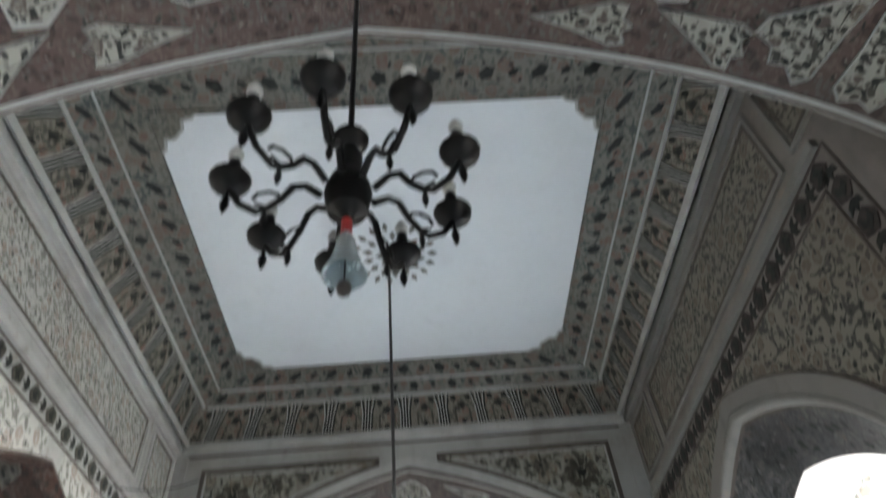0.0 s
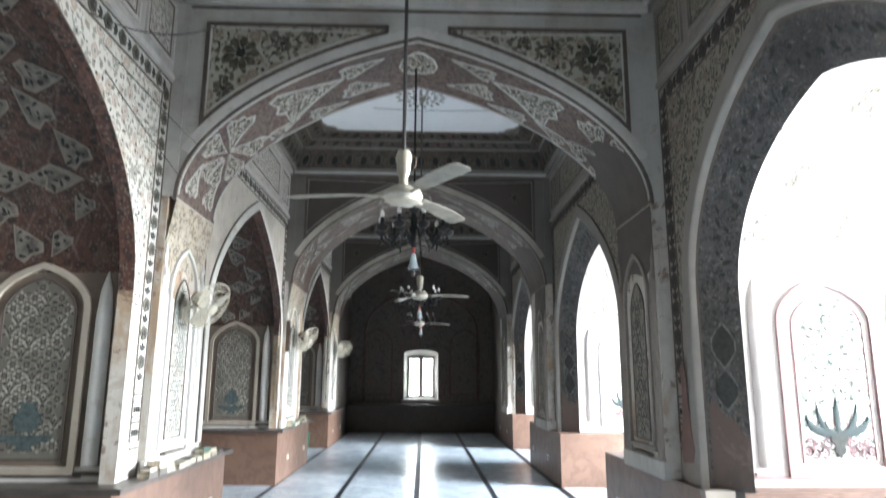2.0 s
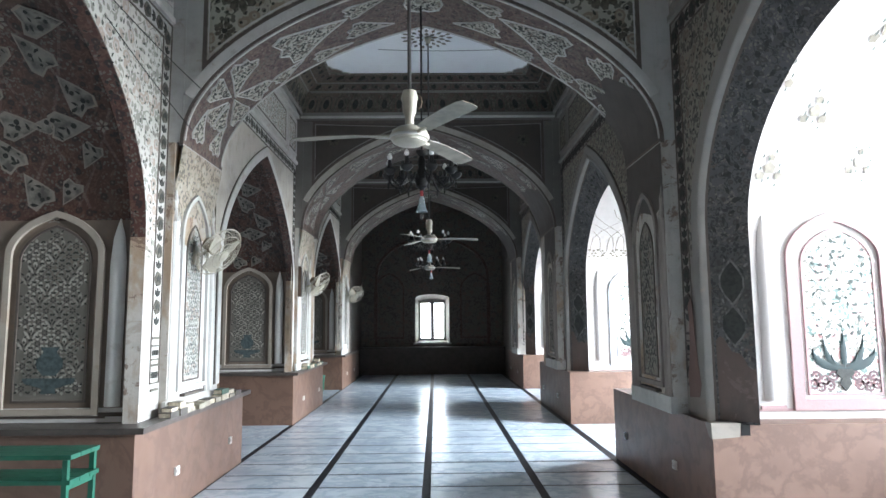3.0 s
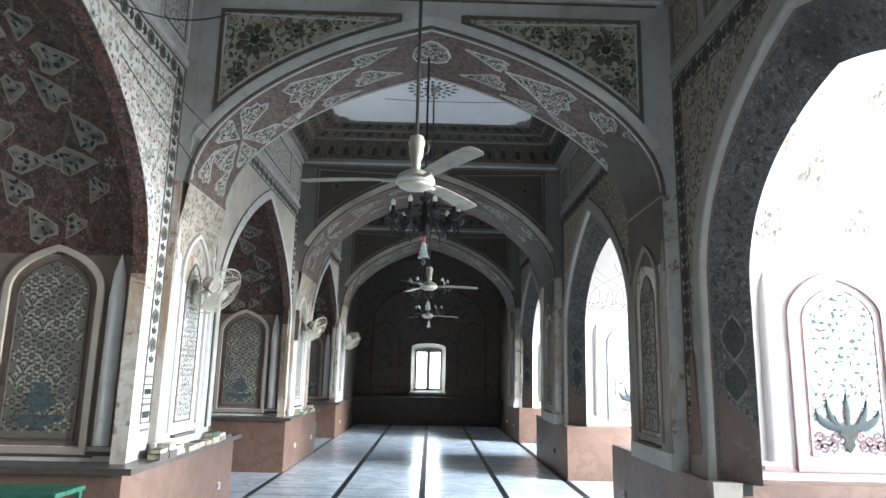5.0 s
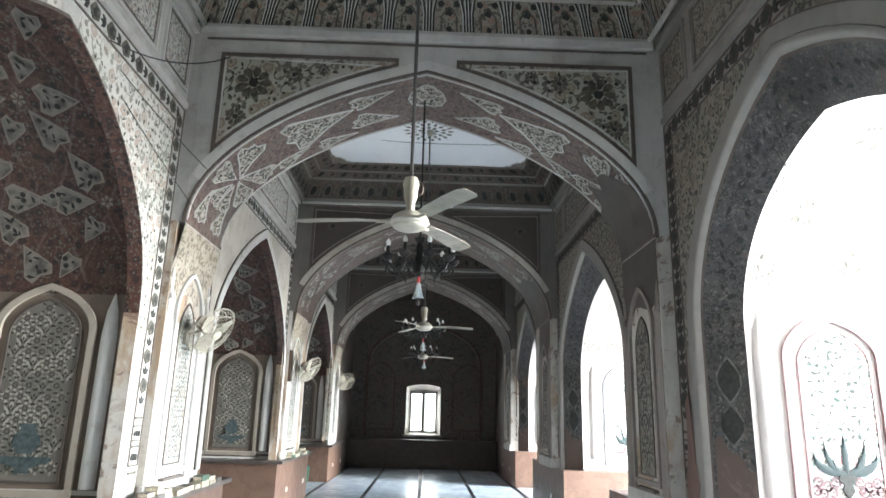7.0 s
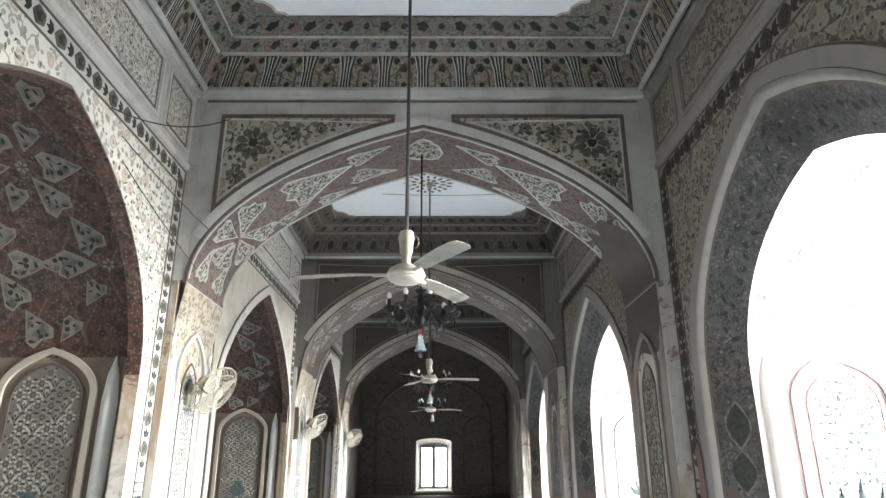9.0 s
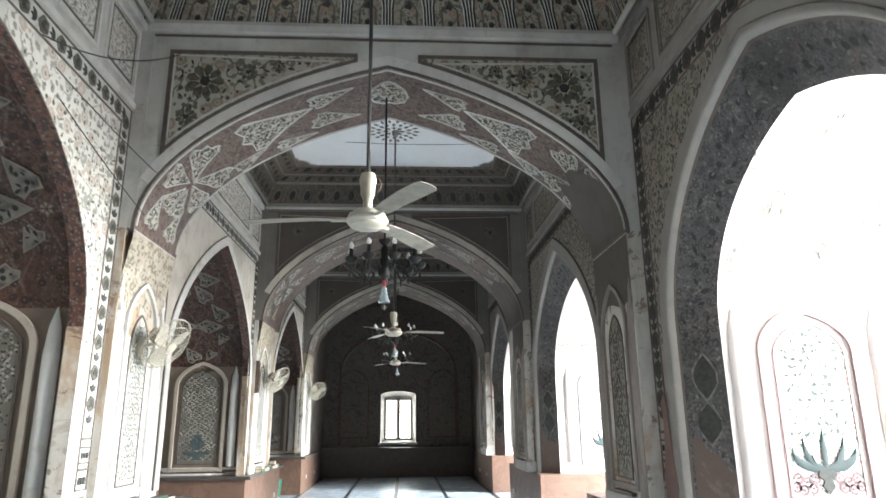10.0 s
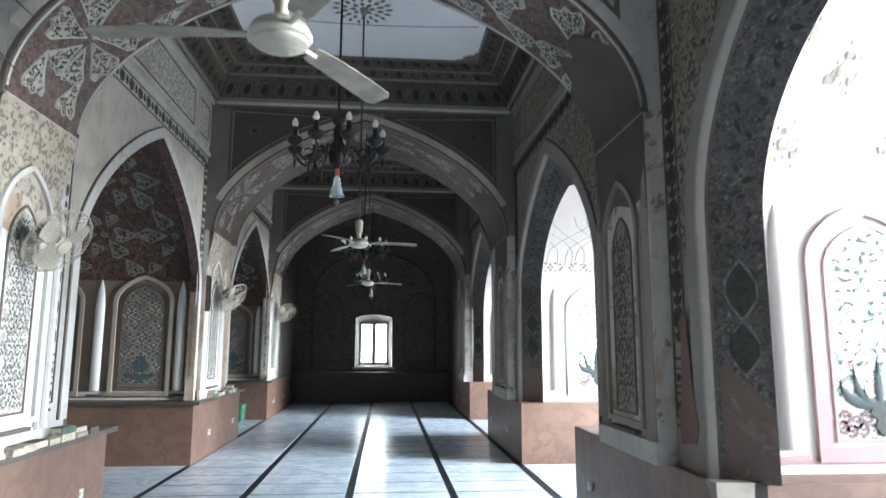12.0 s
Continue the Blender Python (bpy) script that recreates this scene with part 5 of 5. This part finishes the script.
tagged(part("side_slabs", side_slabs, SLAB, floor), kind="stuff")


# ---- things ----
def move(ob, m):
    ob.matrix_basis = m
    return ob


BLADE_TAN = plain("dull tan blade enamel", (0.23, 0.205, 0.16), 0.45, vary=0.2)
FAN_LABEL = "cream ceiling fan with three blades on a long rod"


def ceiling_fan(at, hub, turn):
    """A ceiling fan hung from the rosette; at is the hook, hub the height of its motor."""
    x, y, z = at
    f = thing("ceiling_fan", FAN_LABEL, "ceiling fan", "ceiling fans", at)
    h = hub - z
    part("rod", Shape().tube([(0, 0, 0), (0, 0, h + 0.12)], 0.011, 8), STEEL, f)
    part("ceiling_cup", Shape().lathe([(0.012, -0.09), (0.03, -0.08), (0.05, -0.02), (0.052, 0)], n=16), CREAM, f)
    part("motor_cup", Shape().lathe([(0.014, h + 0.28), (0.038, h + 0.275), (0.05, h + 0.235), (0.042, h + 0.2), (0.04, h + 0.15), (0.026, h + 0.12), (0.026, h + 0.06)], n=16), CREAM, f)
    loop = [(0.05 + 0.022 * math.sin(a), 0, h + 0.21 - 0.04 * math.cos(a)) for a in [i * math.pi / 8 for i in range(9)]]
    part("wire_loop", Shape().tube(loop, 0.005), WOOD, f)
    motor = part("motor", Shape().lathe([(0.03, h + 0.07), (0.07, h + 0.055), (0.10, h + 0.035), (0.112, h + 0.01), (0.112, h - 0.012), (0.10, h - 0.02), (0.098, h - 0.03), (0.075, h - 0.043), (0.02, h - 0.05)], n=28), CREAM, f)
    part("trim_ring", Shape().lathe([(0.1125, h + 0.006), (0.115, h + 0.002), (0.115, h - 0.006), (0.1125, h - 0.01)], n=28), MOULD, motor)
    for i in range(3):
        a = radians(turn + 120 * i)
        ca, sa = math.cos(a), math.sin(a)
        rings = []
        for r, w, lift in ((0.17, 0.036, 0.0), (0.2, 0.046, 0.0), (0.3, 0.053, 0.002), (0.5, 0.062, -0.004), (0.64, 0.062, -0.012), (0.675, 0.04, -0.013)):
            ring = []
            for u, v in ((-w, 0.006), (0, 0.0), (w, -0.009), (w, -0.005), (0, 0.004), (-w, 0.010)):
                ring.append((ca * r - sa * u, sa * r + ca * u, h + 0.008 + v + lift))
            rings.append(ring)
        blade = part("blade", Shape().loft(rings, True, True), BLADE_TAN, f)
        arm = [(ca * r, sa * r, h + 0.006) for r in (0.09, 0.14, 0.2)]
        part("blade_arm", Shape().tube(arm, 0.012, 6), CREAM, blade)
    return f


ROSETTES = []
for y0, y1 in EDGES[:4]:
    r = ceiling_rect(y0, y1, 0.55, TOP)
    ROSETTES.append((r[0][1] + r[2][1]) / 2)
ceiling_fan((-0.045, ROSETTES[1], TOP - 0.004), 2.62, 178)
ceiling_fan((0.02, ROSETTES[2], TOP - 0.004), 2.70, 0)
ceiling_fan((-0.02, ROSETTES[3], TOP - 0.004), 2.76, 10)

GLASS = plain("pale frosted glass", (0.70, 0.80, 0.82), 0.25)
GLASS.node_tree.nodes["Principled BSDF"].inputs["Transmission Weight"].default_value = 0.5
BULB = plain("milky bulb", (0.75, 0.74, 0.7), 0.3)
REDKNOB = plain("red plastic holder", (0.45, 0.05, 0.05), 0.4)


def chandelier():
    ch = thing("chandelier", "black iron chandelier with scrolled arms and white bulbs", "chandelier", "chandeliers")
    part("chain", Shape().tube([(0, 0, 0.1), (0, 0, 0.9), (0, 0, 1.72)], 0.009, 6), IRON, ch)
    part("body", Shape().lathe([(0.012, 0.26), (0.03, 0.25), (0.02, 0.2), (0.035, 0.16), (0.03, 0.1), (0.045, 0.07), (0.058, 0.03), (0.062, 0.0), (0.055, -0.035), (0.05, -0.065), (0.025, -0.08), (0.015, -0.1)], n=20), IRON, ch)
    part("upper_dish", Shape().lathe([(0.01, 0.2), (0.03, 0.21), (0.05, 0.235), (0.052, 0.25), (0.02, 0.255)], n=16), IRON, ch)
    for i in range(9):
        a = 2 * math.pi * (i + 0.3) / 9
        rad, up = 0.30, 0.02
        ca, sa = math.cos(a), math.sin(a)

        def at(r, z):
            return (ca * r, sa * r, z)
        path = [at(0.07, 0.0), at(0.11, 0.035), at(0.14, 0.03), at(0.165, -0.02), at(0.2, -0.06), at(0.25 * rad / 0.34, -0.07), at(0.3 * rad / 0.34, -0.04), at(rad, up)]
        arm = part("arm", Shape().tube(path, [0.011, 0.01, 0.01, 0.009, 0.009, 0.009, 0.009, 0.008], 6), IRON, ch)
        curl = [at(0.2 + 0.035 * math.cos(t * 0.8), -0.02 + 0.03 * math.sin(t * 0.8)) for t in range(8)]
        part("scroll", Shape().tube(curl, 0.005, 5), IRON, arm)
        part("cup", Shape().lathe([(0.008, -0.03), (0.03, -0.022), (0.05, 0.0), (0.054, 0.018), (0.046, 0.028), (0.016, 0.03)], at(rad, up + 0.02), 14), IRON, arm)
        part("candle_sleeve", Shape().lathe([(0.017, 0.0), (0.019, 0.005), (0.016, 0.07), (0.012, 0.075)], at(rad, up + 0.045), 10), IRON, arm)
        part("bulb", Shape().lathe([(0.01, 0.0), (0.02, 0.015), (0.021, 0.03), (0.012, 0.05), (0.002, 0.062)], at(rad, up + 0.118), 10), BULB, arm)
        part("drop", Shape().lathe([(0.003, 0.0), (0.005, -0.03), (0.012, -0.05), (0.008, -0.075), (0.001, -0.09)], at(rad, up - 0.005), 6), IRON, arm)
        part("inner_drop", Shape().lathe([(0.003, 0.0), (0.009, -0.03), (0.006, -0.05), (0.001, -0.06)], at(0.2, -0.065), 6), IRON, arm)
    part("lamp_holder", Shape().lathe([(0.012, -0.09), (0.014, -0.1), (0.014, -0.15), (0.01, -0.155)], n=10), REDKNOB, ch)
    part("glass_bell", Shape().lathe([(0.014, -0.15), (0.022, -0.17), (0.028, -0.21), (0.038, -0.25), (0.052, -0.285), (0.049, -0.287), (0.034, -0.252), (0.02, -0.21)], n=18), GLASS, ch)
    part("ball", Shape().lathe([(0.002, -0.30), (0.014, -0.31), (0.018, -0.325), (0.014, -0.34), (0.002, -0.35)], n=10), CAPSLAB, ch)
    part("ball_wire", Shape().tube([(0, 0, -0.22), (0, 0, -0.302)], 0.002, 4), IRON, ch)
    return ch


first = chandelier()
BIGGER = Matrix.Scale(1.05, 4)
move(first, pose(-0.014, 2.337, 3.0, rz=13) @ BIGGER)
for x, k, z, turn in ((-0.025, 2, 2.92, 35), (0.0, 3, 2.92, 64), (0.0, 4, 2.98, 5)):
    copy_thing(first, pose(x, ARCHES[k] - 0.2, z, rz=turn) @ BIGGER)


TAN = plain("tan plastic", (0.24, 0.18, 0.12), 0.45)


def wall_fan(y, z, turn):
    """A round caged fan on a bracket, fixed to the pier."""
    f = thing("wall_fan", "cream wall fan with a round wire cage on the pier", "wall fan", "wall fans")
    part("bracket_plate", Shape().box(0.0, 0.025, -0.06, 0.06, -0.09, 0.09), CREAM, f)
    part("bracket_arm", Shape().tube([(0.01, 0, 0), (0.08, 0, 0.02), (0.14, 0, 0.05)], 0.018, 8), CREAM, f)
    tilt = Matrix.Translation((0.2, 0, 0.06)) @ pose(0, 0, 0, 0, 36, turn) @ pose(0, 0, 0, 0, 90, 0)

    def put(sh):
        sh.v = [tuple(tilt @ Vector(p)) for p in sh.v]
        return sh
    part("motor", put(Shape().lathe([(0.02, -0.13), (0.06, -0.12), (0.075, -0.06), (0.065, 0.0), (0.03, 0.03)], n=16)), TAN, f)
    blades = Shape()
    for i in range(3):
        a = 2 * math.pi * i / 3
        rings = []
        for r, w in ((0.03, 0.03), (0.1, 0.07), (0.18, 0.085), (0.215, 0.05)):
            rings.append([(math.cos(a) * r - math.sin(a) * u, math.sin(a) * r + math.cos(a) * u, 0.05 + v) for u, v in ((-w, -0.02), (w, 0.02), (w, 0.024), (-w, -0.016))])
        blades = Shape().loft(rings, True, True)
        part("blade", put(blades), CREAM, f)
    cage = Shape()
    for r, z0 in ((0.25, 0.04), (0.25, 0.055), (0.2, 0.098), (0.13, 0.11), (0.06, 0.115), (0.2, 0.0), (0.12, -0.01)):
        cage.loft([[(math.cos(t) * (r + p), math.sin(t) * (r + p), z0 + q) for p, q in ((0.004, 0), (0, 0.004), (-0.004, 0), (0, -0.004))] for t in [2 * math.pi * j / 28 for j in range(29)]], True)
    for j in range(36):
        t = 2 * math.pi * j / 36
        cage.tube([(math.cos(t) * r, math.sin(t) * r, z0) for r, z0 in ((0.05, 0.115), (0.14, 0.11), (0.21, 0.095), (0.25, 0.05), (0.21, 0.0), (0.1, -0.012))], 0.0022, 3)
    tagged(part("cage", put(cage), CREAM, f, "wire cage"), kind="stuff")
    part("badge", put(Shape().lathe([(0.05, 0.112), (0.05, 0.12), (0.02, 0.125)], n=16)), CREAM, f)
    return move(f, pose(-LEFT_PIER + 0.002, y, z))


wall_fan(ARCHES[2] - 0.22, 2.2, -18)
wall_fan(ARCHES[3] - 0.1, 2.2, -18)
wall_fan(ARCHES[4] - 0.05, 2.25, -50)


def book(x, y, z, w, d, h, turn, cover):
    """A closed book lying flat: two boards, a spine and a block of pages."""
    b = thing("book", "worn closed book lying on the plinth ledge", "book", "books on the ledges")
    sh = Shape().box(-w / 2, w / 2, -d / 2, d / 2, 0, 0.004).box(-w / 2, w / 2, -d / 2, d / 2, h - 0.004, h).box(-w / 2, -w / 2 + 0.005, -d / 2, d / 2, 0.004, h - 0.004)
    part("cover", sh, cover, b)
    part("page_block", Shape().box(-w / 2 + 0.005, w / 2 - 0.006, -d / 2 + 0.006, d / 2 - 0.006, 0.0041, h - 0.0041), PAPER, b, "yellowed pages")
    return move(b, pose(x, y, z, rz=turn))


PALECOVER = plain("pale book cloth", (0.42, 0.38, 0.3), 0.7, vary=0.2)
GREENCOVER = plain("green book cloth", (0.06, 0.11, 0.08), 0.6)
rng = random.Random(4)
LEDGE = PLINTH - 0.02 + 0.045
for c, count, y_start in ((PIERS[2], 10, -0.85), (PIERS[3], 7, -0.6), (PIERS[1], 3, 0.3)):
    y = c + y_start
    for i in range(count):
        w, d = rng.uniform(0.1, 0.125), rng.uniform(0.15, 0.23)
        z = LEDGE + 0.001
        for j in range(rng.choice((1, 1, 2, 2))):
            h = rng.uniform(0.03, 0.06)
            book(-2.085 + rng.uniform(-0.006, 0.01), y, z, w - j * 0.015, d - j * 0.02, h, rng.uniform(-3, 3) + rng.choice((0, 180)), rng.choice((COVER, PALECOVER, PALECOVER, GREENCOVER)))
            z += h + 0.001
        y += d + rng.uniform(0.0, 0.03)
    
# green bench in the dark opening
bench = thing("metal_bench", "green painted metal bench with a lower shelf", "bench")
for x in (-2.2, -3.5):
    for y in (5.62, 5.94):
        part("leg", Shape().box(x - 0.016, x + 0.016, y - 0.016, y + 0.016, 0.0, 0.73), GREEN, bench)
    for z in (0.28, 0.56):
        part("end_rail", Shape().box(x - 0.012, x + 0.012, 5.637, 5.923, z - 0.016, z + 0.016), GREEN, bench)
for z in (0.732, 0.58):
    for i in range(3):
        y = 5.605 + i * 0.12
        part("slat", Shape().box(-3.55, -2.165, y, y + 0.112, z, z + 0.028), GREEN, bench)

# bin beside the plinth
bin_ = thing("waste_bin", "small green plastic bin on the marble floor", "bin", "", (-2.63, 16.93, 0.0))
part("bucket", Shape().lathe([(0.10, 0.0), (0.11, 0.01), (0.135, 0.34), (0.145, 0.35), (0.14, 0.36), (0.125, 0.35), (0.1, 0.03)], n=20), GREEN, bin_)
part("rim", Shape().lathe([(0.146, 0.345), (0.152, 0.352), (0.146, 0.362)], n=20), GREEN, bin_)


# power sockets on the plinths
def socket(s, y, z):
    k = thing("power_socket", "small white power socket on the stone plinth", "socket", "power sockets")
    x = s * (2.16 if s > 0 else 2.13)
    part("plate", Shape().box(x, x - s * 0.018, y - 0.04, y + 0.04, z - 0.035, z + 0.035), PLASTIC, k)
    part("switch", Shape().box(x - s * 0.0175, x - s * 0.026, y - 0.028, y - 0.006, z - 0.012, z + 0.016), PLASTIC, k)
    holes = Shape()
    for dy, dz in ((0.012, 0.008), (0.026, 0.008), (0.019, -0.01)):
        holes.box(x - s * 0.0165, x - s * 0.0195, y + dy - 0.003, y + dy + 0.003, z + dz - 0.003, z + dz + 0.003)
    part("holes", holes, CABLE, k)


for k in (2, 3, 4):
    for s in (-1, 1):
        for dy in (-0.55, 0.9):
            socket(s, PIERS[k] + dy, 0.32)

# dark switch board on the second pier
board = thing("switch_board", "narrow dark wooden switch board on the pier", "switch board")
part("panel", Shape().box(-LEFT_PIER + 0.002, -LEFT_PIER + 0.05, ARCHES[3] - 0.745, ARCHES[3] - 0.645, 2.0, 2.5), WOOD, board)
part("cover_strip", Shape().box(-LEFT_PIER + 0.05, -LEFT_PIER + 0.056, ARCHES[3] - 0.735, ARCHES[3] - 0.655, 2.02, 2.48), IRON, board)


# slack cables
def cable(a, b, sag, r=0.006):
    a, b = Vector(a), Vector(b)
    c = thing("cable", "slack black electric cable along the wall", "cable", "cables")
    pts = [a.lerp(b, i / 14) - Vector((0, 0, sag * 4 * (i / 14) * (1 - i / 14))) for i in range(15)]
    part("wire", Shape().tube(pts, r, 5), CABLE, c)


cable((-W + 0.01, 5.55, 4.02), (-1.86, PIERS[2] - FRONT - 0.012, 4.76), 0.12)
cable((-W + 0.012, 5.75, 3.9), (-1.95, PIERS[2] - FRONT - 0.012, 3.62), 0.02, 0.004)
cable((-0.70, 10.5, 5.50), (1.45, 10.4, 5.47), 0.03, 0.004)
cable((-W + 0.012, 5.85, 3.72), (-2.02, PIERS[2] - FRONT - 0.012, 3.25), 0.02, 0.004)

# pale chipped block in the corner of the plinth, with a dark piece beside it
corner = PIERS[2] - 1.36
mended = [o for o in bpy.data.objects if o.name.startswith("plinth") and o.type == "MESH" and abs(min(v.co.y for v in o.data.vertices) - corner) < 0.01 and max(v.co.x for v in o.data.vertices) > 0][0]
chip = Shape().add([(2.152, corner - 0.008, 0.675), (2.36, corner - 0.008, 0.69), (2.37, corner - 0.008, 0.79), (2.148, corner - 0.008, 0.792), (2.152, corner + 0.05, 0.685), (2.34, corner + 0.06, 0.70), (2.35, corner + 0.07, 0.79), (2.148, corner + 0.11, 0.792)],
                   [(0, 1, 2, 3), (4, 7, 6, 5), (0, 3, 7, 4), (1, 5, 6, 2), (3, 2, 6, 7), (0, 4, 5, 1)])
part("corner_block", chip, BUFF, mended, "pale chipped marble corner block")
part("corner_gap", Shape().box(2.372, 2.44, corner - 0.006, corner + 0.03, 0.70, 0.784), IRON, mended, "dark piece beside the corner block")
for s in (-1, 1):
    for k in (2, 3):
        pier = bpy.data.objects[f"pier_face_{'left' if s < 0 else 'right'}_{k}"]
        m = ARCHES[k] - (FRONT - BACK) / 2
        x = HALF_T if s > 0 else LEFT_PIER
        part("base_slot", Shape().box(s * (x - 0.05), s * (x + 0.01), m - 0.24, m + 0.24, PLINTH + 0.15, PLINTH + 0.175), LINE, pier, "thin dark ledge under the niche")

# fallen plaster: bare red patches beside the sunlit arch
for k in (2, 3):
    pier = bpy.data.objects[f"wall_right_{k - 1}"]
    y = PIERS[k] - JAMB
    patch = [(0.10, 0.95), (0.30, 0.93), (0.31, 1.1), (0.26, 1.3), (0.24, 1.55), (0.26, 1.68), (0.2, 1.74), (0.17, 1.7), (0.14, 1.45), (0.1, 1.2), (0.06, 1.05)]
    part("bare_patch", Shape().slab([(y + a, z) for a, z in patch], lambda u, v, off: (W - 0.024 - off, u, v), 0.003), BRICKRED, pier, "bare red plaster where paint fell")
